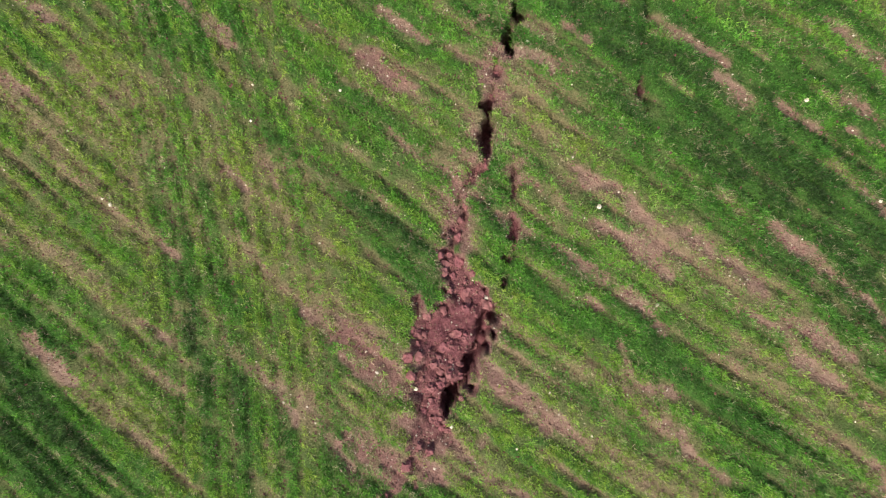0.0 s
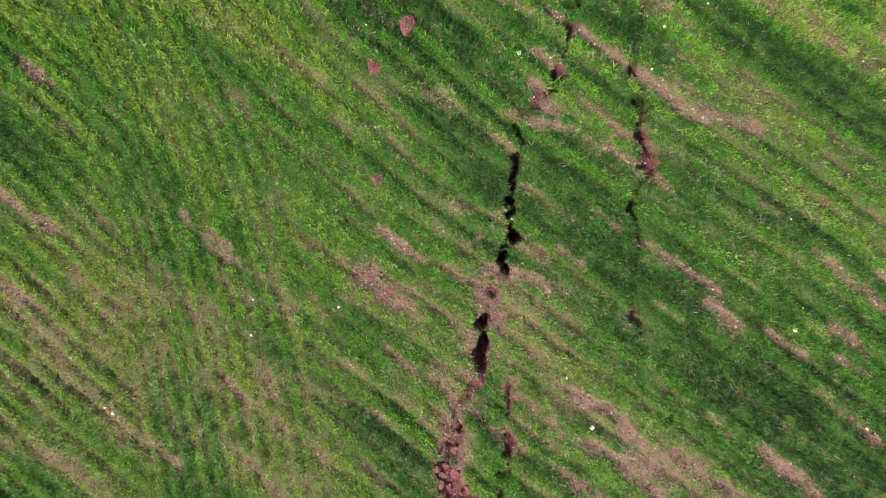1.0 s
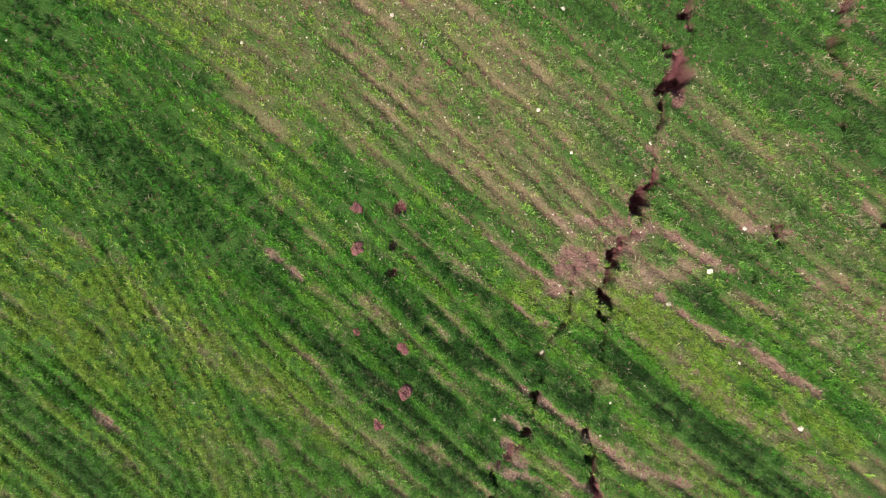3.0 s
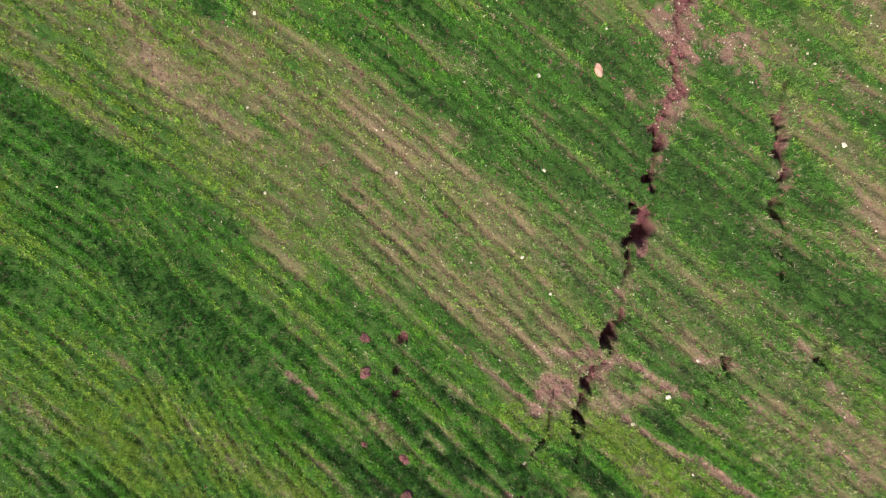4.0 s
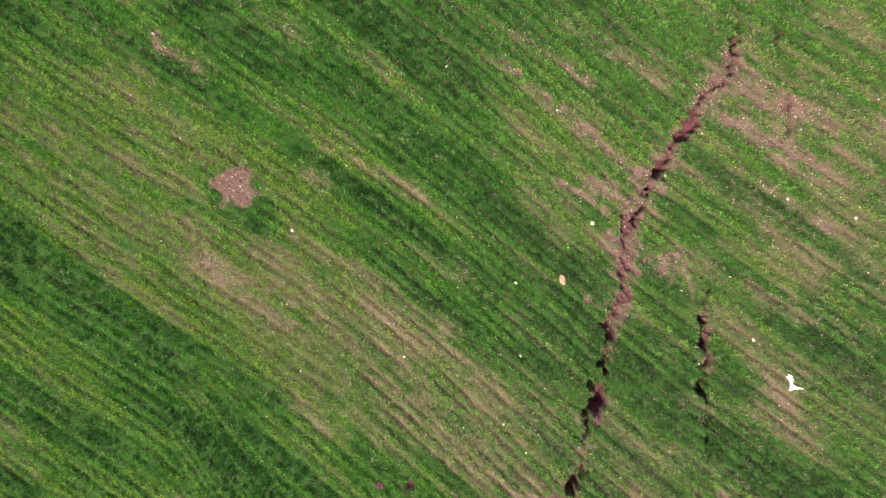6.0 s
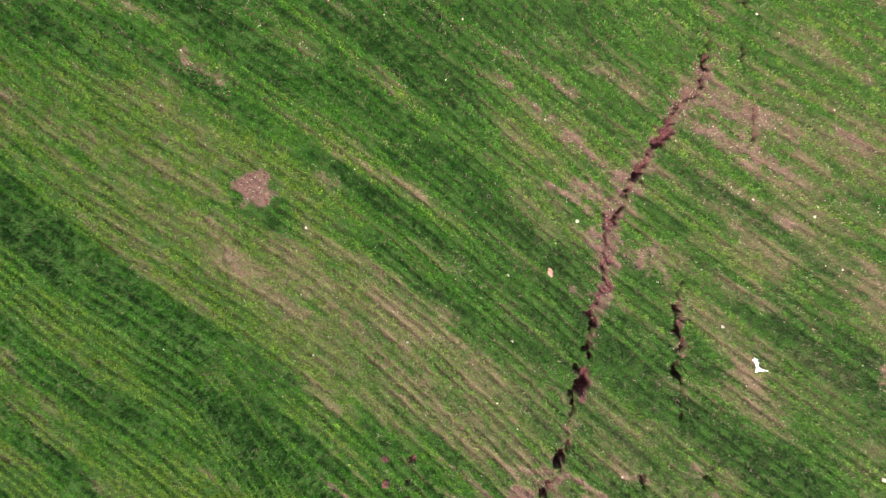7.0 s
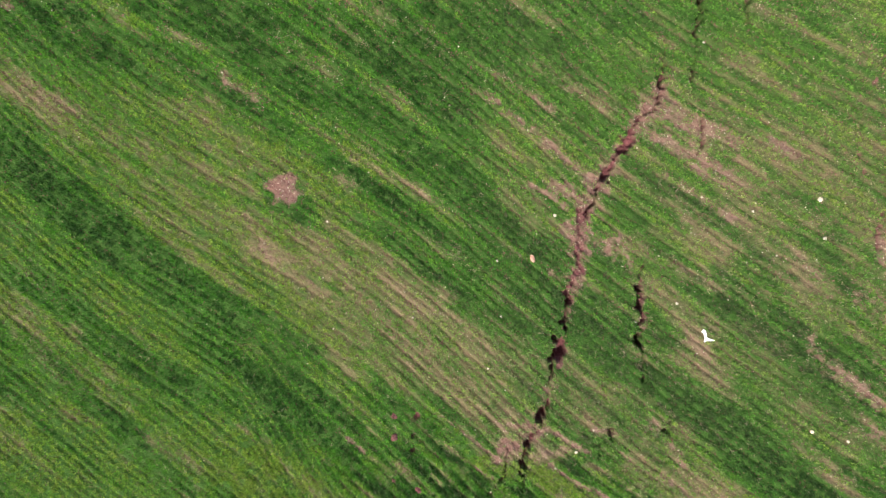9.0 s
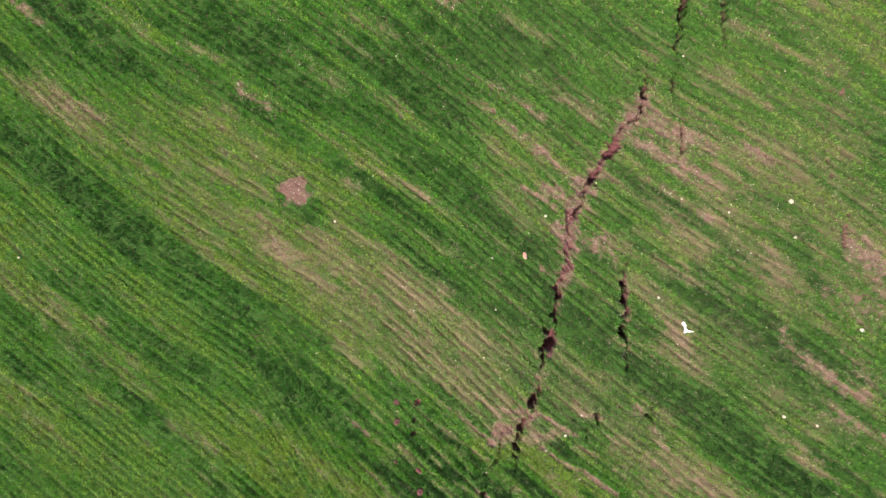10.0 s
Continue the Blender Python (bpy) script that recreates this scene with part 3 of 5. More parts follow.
BARE_STREAKS_SOUTH_C = [
    (-0.17, -1.48, 0.06, -1.67, 0.05), (0.06, -1.67, 0.29, -1.78, 0.05), (-3.2, -0.73, -2.95, -0.98, 0.09), (-2.37, -0.61, -2.2, -0.74, 0.05),
    (-2.24, -0.06, -2.15, -0.15, 0.05), (-1.59, -0.92, -1.39, -1.07, 0.06), (-1.39, -1.09, -1.29, -1.29, 0.06), (-1.19, -0.56, -0.95, -0.75, 0.06),
    (-0.99, -0.75, -0.68, -1.06, 0.1), (-0.97, -1.42, -0.6, -1.53, 0.08), (-0.99, -1.5, -0.84, -1.69, 0.06), (-0.64, -1.53, -0.4, -1.62, 0.09),
    (-2.64, 0.25, -2.5, 0.11, 0.05), (-3.43, 1.18, -3.11, 0.93, 0.05), (0.55, 1.41, 0.68, 1.29, 0.07),
]
BARE_STREAKS_MIDDLE_A = [
    (-1.65, 4.13, -1.39, 3.92, 0.06), (0.24, 4.23, 0.7, 3.89, 0.04), (-0.14, 4.54, 0.22, 4.25, 0.03), (0.28, 3.79, 0.66, 3.54, 0.03),
    (0.66, 3.54, 0.82, 3.5, 0.04), (0.98, 4.4, 1.45, 4.31, 0.07), (0.9, 4.12, 1.1, 3.92, 0.09), (0.74, 3.88, 0.9, 3.8, 0.06),
    (1.45, 4.35, 1.72, 4.26, 0.06), (1.83, 4.18, 2.22, 3.98, 0.07), (1.63, 3.75, 1.96, 3.51, 0.06), (1.96, 3.51, 2.34, 3.35, 0.06),
    (2.34, 3.35, 2.87, 2.98, 0.07), (2.36, 4.33, 2.59, 4.28, 0.08), (2.74, 3.97, 2.85, 3.89, 0.06), (0.51, 2.98, 0.61, 2.92, 0.06),
    (0.67, 2.87, 1.05, 2.61, 0.07), (1.07, 2.57, 1.47, 2.29, 0.09), (1.47, 2.35, 1.82, 2.2, 0.06),
]
BARE_STREAKS_MIDDLE_B = [
    (0.43, 2.71, 0.53, 2.61, 0.08), (0.37, 2.47, 0.49, 2.35, 0.08), (0.2, 2.32, 0.51, 2.22, 0.07), (0.63, 2.22, 0.91, 2.02, 0.04),
    (0.91, 2.19, 1.15, 2.09, 0.06), (0.91, 2.06, 1.27, 1.82, 0.08), (1.28, 1.33, 1.56, 1.14, 0.06), (1.86, 1.71, 1.98, 1.63, 0.06),
    (2.22, 1.36, 2.45, 1.16, 0.06), (2.64, 1.25, 2.91, 1.11, 0.07), (2.62, 2.78, 2.77, 2.64, 0.07), (0.18, 1.26, 0.51, 1.11, 0.07),
    (-3.21, 2.7, -3.07, 2.58, 0.07), (-2.07, 1.64, -1.77, 1.34, 0.07), (-0.69, 1.54, -0.4, 1.33, 0.05), (-0.82, 1.2, -0.65, 1.07, 0.1),
    (-3.63, 1.96, -3.05, 1.53, 0.06), (-3.65, 1.26, -3.11, 0.96, 0.07), (-1.44, 3.29, -1.32, 3.21, 0.03),
]
DRY_STREAKS_SOUTH_A = [
    (-3.11, 0.93, -2.93, 0.81, 0.05), (-2.8, 0.77, -2.58, 0.61, 0.05), (-2.58, 0.61, -2.54, 0.53, 0.05), (-2.52, 0.43, -2.4, 0.31, 0.05),
    (-2.97, 0.47, -2.64, 0.25, 0.05), (-2.5, 0.11, -2.19, -0.09, 0.05), (-3.45, 0.03, -3.28, -0.11, 0.06), (-3.15, -0.05, -2.61, -0.37, 0.07),
    (-2.69, 0.05, -2.54, -0.05, 0.05), (-2.3, 1.1, -2.18, 1.0, 0.05), (-0.96, 1.08, -0.71, 0.92, 0.04), (-1.16, 1.04, -1.06, 0.9, 0.05),
    (-0.9, 1.61, -0.63, 1.49, 0.04), (-0.59, 1.45, -0.44, 1.31, 0.03), (-0.48, 0.55, -0.36, 0.45, 0.03), (-0.44, 0.84, -0.36, 0.78, 0.05),
    (-0.75, 0.3, -0.59, 0.18, 0.05), (-1.45, 1.63, -1.41, 1.53, 0.05), (-1.34, 0.19, -1.28, 0.03, 0.05),
]
DRY_STREAKS_SOUTH_B = [
    (-1.69, -0.01, -1.47, -0.28, 0.06), (-2.01, 0.19, -1.87, -0.13, 0.03), (-1.11, -0.05, -1.03, -0.13, 0.05), (-2.06, 0.74, -2.0, 0.51, 0.03),
    (-0.91, 0.61, -0.79, 0.53, 0.04), (0.19, 1.51, 0.4, 1.35, 0.08), (-0.24, 1.27, -0.09, 1.21, 0.03), (0.38, 1.24, 0.55, 1.14, 0.04),
    (1.14, 1.41, 1.43, 1.22, 0.05), (1.43, 1.22, 1.58, 1.16, 0.03), (1.16, 1.06, 1.36, 0.92, 0.03), (2.15, 0.95, 2.26, 0.87, 0.08),
    (2.29, 1.35, 2.43, 1.22, 0.05), (2.25, 0.45, 2.48, 0.26, 0.06), (1.06, 0.12, 1.26, 0.01, 0.05), (1.57, 0.25, 1.66, 0.16, 0.05),
    (0.25, 0.41, 0.36, 0.33, 0.05), (0.46, 0.29, 0.55, 0.18, 0.05), (0.33, 0.03, 0.55, -0.09, 0.04),
]
DRY_STREAKS_SOUTH_C = [
    (1.35, -0.16, 1.63, -0.35, 0.05), (0.56, -1.29, 0.86, -1.46, 0.05), (0.71, -0.85, 0.97, -1.04, 0.05), (1.54, -0.78, 1.67, -0.87, 0.05),
    (1.85, -1.06, 2.04, -1.21, 0.05), (2.11, -1.28, 2.4, -1.42, 0.08), (2.47, -1.09, 2.57, -1.12, 0.05), (0.41, -1.47, 0.67, -1.66, 0.05),
    (0.97, -1.61, 1.16, -1.72, 0.05), (0.18, -0.55, 0.59, -0.81, 0.02), (0.1, -0.7, 0.56, -1.04, 0.02), (-2.83, -1.14, -2.46, -1.41, 0.07),
    (-2.46, -1.41, -2.01, -1.76, 0.05), (-2.62, -0.77, -2.08, -1.08, 0.08), (-2.2, -0.72, -2.04, -0.92, 0.05), (-1.97, -0.48, -1.79, -0.64, 0.05),
    (-1.75, -0.72, -1.63, -0.92, 0.06), (-1.35, -0.36, -1.15, -0.6, 0.06), (-0.91, -0.67, -0.6, -0.79, 0.08),
]
DRY_STREAKS_SOUTH_D = [
    (-1.21, -1.19, -1.07, -1.34, 0.11), (-0.6, -1.18, -0.56, -1.29, 0.04), (-2.88, -1.56, -2.46, -1.86, 0.05), (-1.52, -1.43, -1.44, -1.59, 0.04),
    (0.17, 1.17, 0.33, 0.94, 0.12),
]
DRY_STREAKS_MIDDLE_A = [
    (-1.84, 4.3, -1.65, 4.09, 0.07), (-1.31, 3.83, -0.89, 3.58, 0.05), (-0.85, 3.7, -0.64, 3.48, 0.08), (-1.31, 4.29, -1.1, 4.12, 0.06),
    (-0.27, 3.57, -0.15, 3.43, 0.05), (-0.79, 3.08, -0.6, 2.92, 0.05), (-2.76, 3.77, -2.65, 3.6, 0.05), (-2.35, 3.47, -2.24, 3.34, 0.06),
    (-2.26, 3.3, -1.96, 3.05, 0.09), (-3.44, 4.31, -3.31, 4.2, 0.06), (-3.6, 3.22, -3.38, 3.05, 0.07), (-3.34, 3.01, -3.07, 2.81, 0.06),
    (-1.32, 3.23, -1.15, 3.17, 0.06), (-1.83, 2.96, -1.66, 2.9, 0.05), (-2.08, 3.78, -1.91, 3.67, 0.03), (-0.15, 4.12, 0.26, 3.79, 0.03),
    (0.62, 4.6, 0.9, 4.28, 0.06), (0.66, 4.13, 0.86, 4.0, 0.04), (1.45, 3.91, 1.8, 3.99, 0.16),
]
DRY_STREAKS_MIDDLE_B = [
    (2.22, 3.78, 2.52, 3.66, 0.07), (2.56, 3.66, 2.86, 3.43, 0.06), (2.17, 4.52, 2.36, 4.33, 0.08), (1.42, 3.44, 1.69, 3.28, 0.04),
    (1.81, 3.24, 2.0, 3.08, 0.04), (0.75, 3.12, 0.91, 3.0, 0.05), (1.18, 3.08, 1.42, 2.84, 0.04), (0.1, 3.12, 0.34, 3.0, 0.05),
    (-0.27, 3.12, 0.06, 2.88, 0.04), (0.08, 2.22, 0.24, 2.06, 0.05), (0.67, 2.41, 0.91, 2.23, 0.05), (1.27, 2.11, 1.71, 1.83, 0.03),
    (0.75, 1.69, 0.92, 1.55, 0.05), (0.31, 1.81, 0.39, 1.77, 0.05), (-0.15, 1.7, 0.23, 1.62, 0.06), (1.12, 1.33, 1.32, 1.27, 0.04),
    (1.67, 1.26, 1.83, 1.14, 0.03), (2.29, 1.72, 2.37, 1.66, 0.04), (2.2, 2.84, 2.35, 2.72, 0.05),
]
DRY_STREAKS_MIDDLE_C = [
    (2.62, 2.36, 2.88, 2.21, 0.04), (-0.23, 1.25, -0.02, 1.13, 0.04), (-0.27, 2.51, -0.1, 2.34, 0.04), (-1.41, 2.75, -1.11, 2.58, 0.09),
    (-2.27, 2.66, -2.14, 2.58, 0.07), (-2.1, 2.54, -1.8, 2.33, 0.07), (-1.71, 2.45, -1.62, 2.37, 0.07), (-2.65, 2.62, -2.54, 2.49, 0.06),
    (-3.3, 2.49, -3.04, 2.27, 0.07), (-2.21, 2.32, -2.06, 1.94, 0.07), (-2.47, 1.68, -2.29, 1.46, 0.08), (-1.15, 2.08, -0.82, 1.92, 0.04),
    (-0.99, 1.66, -0.69, 1.5, 0.06), (-1.5, 1.65, -1.42, 1.48, 0.07), (-1.33, 1.48, -0.99, 1.32, 0.08), (-1.85, 1.21, -1.64, 1.05, 0.06),
    (-0.44, 2.5, -0.19, 2.34, 0.05), (-0.6, 2.17, -0.52, 2.05, 0.06),
]
PALE = PALE_MIDDLE + PALE_SOUTH  # x, y, half length along the rows, half width, strength
BARE_NEAR = BARE_STREAKS_SOUTH_A + BARE_STREAKS_SOUTH_B + BARE_STREAKS_SOUTH_C + BARE_STREAKS_MIDDLE_A + BARE_STREAKS_MIDDLE_B
DRY_NEAR = DRY_STREAKS_SOUTH_A + DRY_STREAKS_SOUTH_B + DRY_STREAKS_SOUTH_C + DRY_STREAKS_SOUTH_D + DRY_STREAKS_MIDDLE_A + DRY_STREAKS_MIDDLE_B + DRY_STREAKS_MIDDLE_C


def patches(x, y, rows, slim=1.0):
    u0, v0 = along_across(x, y)
    left = np.ones_like(u0)
    ragged_u, ragged_v = fbm(u0 / 0.35, v0 / 0.10, 5) - 0.5, fbm(u0 / 0.45, v0 / 0.09, 9) - 0.5
    for px, py, half_long, half_wide, strength in rows:
        half_wide = slim * half_wide
        pu, pv = along_across(np.array([px]), np.array([py]))
        du, dv = u0 - pu, v0 - pv
        near = (np.abs(du) < 2.4 * half_long + 0.3) & (np.abs(dv) < 2.6 * half_wide + 0.15)
        du, dv = du[near] + ragged_u[near] * min(0.5, half_long), dv[near] + ragged_v[near] * min(0.25, 1.6 * half_wide)
        left[near] *= 1 - strength * np.exp(-0.6 * np.abs(du / half_long) ** 3 - 0.6 * np.abs(dv / half_wide) ** 2.5)
    return 1 - left


def streaks(x, y, rows, soft=1.0, blur=3.0, ragged=1.5):
    """Ragged streaks along given lines; a sixth number is the streak's strength."""
    left = np.ones_like(x)
    bend, fray = 0.10 * (fbm(x / 0.22, y / 0.22, 81, 3) - 0.5), fbm(ALONG / 0.16, ACROSS / 0.06, 83, 3) - 0.5
    for ax, ay, bx, by, width, *strength in rows:
        reach, long = 0.5 * width * soft, math.hypot(bx - ax, by - ay) + 0.001
        r = 2.8 * reach + 0.12
        near = (x > min(ax, bx) - r) & (x < max(ax, bx) + r) & (y > min(ay, by) - r) & (y < max(ay, by) + r)
        if not near.any():
            continue
        ex, ey = (bx - ax) / long, (by - ay) / long
        qx, qy = x[near] - ax, y[near] - ay
        du = np.abs(qx * ex + qy * ey - long / 2) - long / 2
        dv = np.abs(qy * ex - qx * ey + bend[near] * min(1.0, 6 * width))
        off = np.hypot(np.clip(du, 0, None) * 0.6, dv) / reach + ragged * fray[near]
        left[near] *= 1 - (strength[0] if strength else 1.0) * np.exp(-0.55 * np.clip(off, 0, None) ** blur)
    return 1 - left


# cracks: x, y, width, depth at each bend
MAIN_CRACK = [
    (-0.62, -1.75, 0.10, 0.03), (-0.52, -1.63, 0.14, 0.04), (-0.44, -1.49, 0.12, 0.05), (-0.34, -1.33, 0.28, 0.07), (-0.31, -1.20, 0.26, 0.10),
    (-0.33, -1.06, 0.32, 0.09), (-0.25, -0.86, 0.46, 0.10), (-0.20, -0.68, 0.44, 0.11), (-0.09, -0.47, 0.33, 0.11), (-0.19, -0.28, 0.22, 0.09),
    (-0.21, -0.05, 0.09, 0.09), (-0.14, 0.09, 0.06, 0.07), (-0.14, 0.30, 0.05, 0.06), (-0.02, 0.45, 0.06, 0.08), (0.01, 0.60, 0.065, 0.16),
    (0.03, 0.79, 0.065, 0.34), (0.04, 0.92, 0.07, 0.24), (0.07, 1.02, 0.07, 0.08), (0.08, 1.17, 0.04, 0.06),
]
NARROW_CRACK = [
    (0.16, 1.20, 0.03, 0.15), (0.17, 1.27, 0.05, 0.32), (0.19, 1.43, 0.07, 0.38), (0.25, 1.54, 0.06, 0.38), (0.24, 1.74, 0.05, 0.35),
    (0.26, 1.92, 0.035, 0.25), (0.27, 2.06, 0.055, 0.32), (0.29, 2.19, 0.035, 0.22), (0.27, 2.30, 0.05, 0.05), (0.42, 2.43, 0.08, 0.10),
    (0.52, 2.60, 0.07, 0.16), (0.57, 2.70, 0.06, 0.06), (0.62, 2.83, 0.045, 0.28), (0.63, 2.95, 0.03, 0.15), (0.63, 3.07, 0.025, 0.2),
    (0.66, 3.26, 0.02, 0.08), (0.86, 3.49, 0.03, 0.12), (0.90, 3.63, 0.03, 0.2), (0.92, 3.86, 0.03, 0.15), (0.97, 4.02, 0.10, 0.04),
]
EAST_CRACK = [
    (1.05, 0.80, 0.02, 0.10), (1.06, 1.12, 0.025, 0.15), (1.08, 1.33, 0.02, 0.1), (1.10, 1.43, 0.08, 0.10), (1.06, 1.55, 0.03, 0.2),
    (1.07, 1.75, 0.055, 0.34), (1.10, 1.85, 0.03, 0.15), (1.14, 1.94, 0.07, 0.12), (1.12, 2.14, 0.08, 0.14), (1.08, 2.29, 0.045, 0.3),
    (1.10, 2.51, 0.06, 0.30), (1.05, 2.64, 0.05, 0.24), (1.07, 2.83, 0.02, 0.12), (1.13, 3.10, 0.02, 0.12), (1.20, 3.50, 0.03, 0.2),
    (1.21, 3.77, 0.04, 0.26), (1.22, 3.97, 0.05, 0.30), (1.26, 4.10, 0.08, 0.3), (1.33, 4.20, 0.09, 0.2), (1.42, 4.30, 0.10, 0.06),
]
NORTH_CRACK = [
    (1.44, 4.32, 0.06, 0.1), (1.47, 4.40, 0.10, 0.32), (1.48, 4.56, 0.12, 0.3), (1.58, 4.73, 0.07, 0.28), (1.58, 4.9, 0.02, 0.05),
    (1.59, 5.05, 0.04, 0.12), (1.65, 5.22, 0.05, 0.2), (1.62, 5.42, 0.05, 0.3), (1.70, 5.58, 0.06, 0.3), (1.76, 5.62, 0.12, 0.34),
    (1.82, 5.75, 0.04, 0.2), (1.88, 5.90, 0.05, 0.2), (1.84, 6.10, 0.10, 0.26), (1.86, 6.30, 0.15, 0.32), (1.90, 6.55, 0.10, 0.12),
    (1.98, 6.75, 0.12, 0.05), (2.07, 6.95, 0.14, 0.12), (2.04, 7.17, 0.12, 0.10), (2.07, 7.37, 0.12, 0.06), (2.11, 7.76, 0.14, 0.10),
]
FAR_CRACK = [
    (2.13, 7.70, 0.10, 0.08), (2.29, 7.93, 0.09, 0.3), (2.31, 8.08, 0.08, 0.3), (2.36, 8.2, 0.10, 0.05), (2.47, 8.37, 0.08, 0.28),
    (2.60, 8.60, 0.06, 0.10), (2.76, 8.82, 0.13, 0.2), (2.95, 9.23, 0.09, 0.12), (3.22, 9.42, 0.06, 0.12), (3.28, 9.50, 0.06, 0.3),
    (3.32, 9.70, 0.08, 0.36), (3.35, 10.07, 0.05, 0.25), (3.39, 10.40, 0.03, 0.1),
]
FORK_CRACK = [
    (3.10, 5.05, 0.02, 0.08), (3.05, 5.44, 0.05, 0.34), (3.00, 5.67, 0.06, 0.38), (2.98, 5.90, 0.08, 0.38), (3.05, 6.13, 0.13, 0.12),
    (3.00, 6.27, 0.09, 0.34), (2.99, 6.60, 0.08, 0.32), (3.02, 6.72, 0.03, 0.08), (3.05, 6.86, 0.05, 0.2), (3.07, 6.97, 0.04, 0.2),
]
TOP_CRACK = [
    (3.80, 9.60, 0.02, 0.1), (3.85, 10.13, 0.05, 0.25), (3.85, 10.40, 0.03, 0.1), (3.85, 10.65, 0.05, 0.3), (3.94, 10.98, 0.11, 0.6),
    (4.01, 11.36, 0.13, 0.6), (4.05, 11.73, 0.12, 0.6), (4.10, 12.1, 0.08, 0.35),
]
TOP_EAST_CRACK = [(4.68, 10.49, 0.03, 0.12), (4.64, 10.75, 0.05, 0.25), (4.61, 10.97, 0.10, 0.4), (4.67, 11.34, 0.07, 0.4), (4.68, 11.71, 0.08, 0.45)]
SHORT_CRACKS = [
    [(3.93, 8.70, 0.03, 0.1), (3.95, 8.85, 0.06, 0.22), (3.97, 9.10, 0.05, 0.2), (3.99, 9.25, 0.03, 0.1)],
    [(2.58, 4.45, 0.04, 0.15), (2.55, 4.18, 0.05, 0.2)],
    [(2.37, 4.10, 0.03, 0.15), (2.36, 3.89, 0.04, 0.2)],
    [(0.24, 0.47, 0.04, 0.12), (0.22, 0.36, 0.06, 0.12), (0.20, 0.20, 0.02, 0.05), (0.19, 0.05, 0.07, 0.12), (0.18, -0.14, 0.06, 0.12), (0.12, -0.35, 0.05, 0.15)],
    [(-0.43, -0.45, 0.04, 0.08), (-0.46, -0.62, 0.05, 0.08), (-0.44, -0.72, 0.04, 0.10)],
    [(-0.22, -1.22, 0.06, 0.36), (-0.18, -1.05, 0.07, 0.28), (-0.02, -0.74, 0.09, 0.24), (0.06, -0.50, 0.05, 0.18)],
    [(3.50, 4.15, 0.02, 0.1), (3.46, 4.35, 0.05, 0.2), (3.52, 4.55, 0.03, 0.15)],
    [(1.69, 5.72, 0.06, 0.3), (1.75, 5.75, 0.1, 0.2), (1.80, 5.62, 0.08, 0.32), (1.77, 5.40, 0.10, 0.05)],
    [(6.43, 8.03, 0.035, 0.06), (6.33, 9.15, 0.03, 0.10), (6.52, 9.7, 0.03, 0.08), (6.73, 10.26, 0.03, 0.06)],
    [(6.60, 7.2, 0.04, 0.1), (6.66, 7.8, 0.05, 0.12)],
]
CRACKS = [MAIN_CRACK, NARROW_CRACK, EAST_CRACK, NORTH_CRACK, FAR_CRACK, FORK_CRACK, TOP_CRACK, TOP_EAST_CRACK, *SHORT_CRACKS]
BURROWS = [(-0.53, 4.50, 0.060), (-0.59, 4.19, 0.036), (-0.60, 3.94, 0.052)]


def carved(x, y):
    """How deep the ground is opened at each place, and how freshly the soil is exposed."""
    depth, fresh = np.zeros(x.shape), np.zeros(x.shape)
    jag = np.clip(4.2 * fbm(x / 0.075, y / 0.075, 13, 4) - 1.15, -0.4, 2.0)
    wob_x, wob_y = 0.16 * (fbm(x / 0.14, y / 0.14, 17, 4) - 0.5), 0.12 * (fbm(x / 0.14, y / 0.14, 21, 4) - 0.5)
    broken = np.where(((y > 0.15) | (x > 0.1)) & ((x < 2.85) | (y > 7.5)), np.clip(0.15 + 1.9 * (vnoise(x / 0.13, y / 0.13, 111) - 0.12), 0.12, 1.1), 1.0)
    for crack in CRACKS:
        for (ax, ay, aw, ad), (bx, by, bw, bd) in zip(crack, crack[1:]):
            r = max(aw, bw) * 1.6 + 0.12
            near = (x > min(ax, bx) - r) & (x < max(ax, bx) + r) & (y > min(ay, by) - r) & (y < max(ay, by) + r)
            if not near.any():
                continue
            qx, qy = x[near] + wob_x[near], y[near] + wob_y[near]
            k = np.clip(((qx - ax) * (bx - ax) + (qy - ay) * (by - ay)) / ((bx - ax) ** 2 + (by - ay) ** 2), 0, 1)
            d = np.hypot(qx - ax - k * (bx - ax), qy - ay - k * (by - ay))
            half, deep = (aw + k * (bw - aw)) * 0.5, ad + k * (bd - ad)
            half = half * broken[near] * (1 + (jag[near] - 1) * np.clip(0.05 / half, 0.22, 1.0))
            edge = 0.018 + 0.18 * np.clip(half - 0.03, 0, 1)
            inside = np.clip((half - d) / edge + 0.5, 0, 1)
            depth[near] = np.maximum(depth[near], np.where(deep > 0.13, 1.0, 0.7) * deep * inside)
            wide = np.clip((half * 1.15 + 0.006 - d) / 0.02, 0, 1) * np.clip(half / 0.025, 0, 1)
            fresh[near] = np.maximum(fresh[near], wide)
    for bx, by, r in BURROWS:
        inside = np.clip((r * (0.9 + 0.2 * vnoise(x / 0.04, y / 0.04, 3)) - np.hypot(x - bx, y - by)) / 0.015 + 0.5, 0, 1)
        depth, fresh = np.maximum(depth, 0.09 * inside), np.maximum(fresh, inside)
    return depth, fresh


X0, X1, Y0, Y1, CELL = -9.4, 8.6, -3.0, 13.0, 0.023
PLAN_X, PLAN_Y = np.meshgrid(np.arange(X0, X1, CELL), np.arange(Y0, Y1, CELL), indexing="ij")


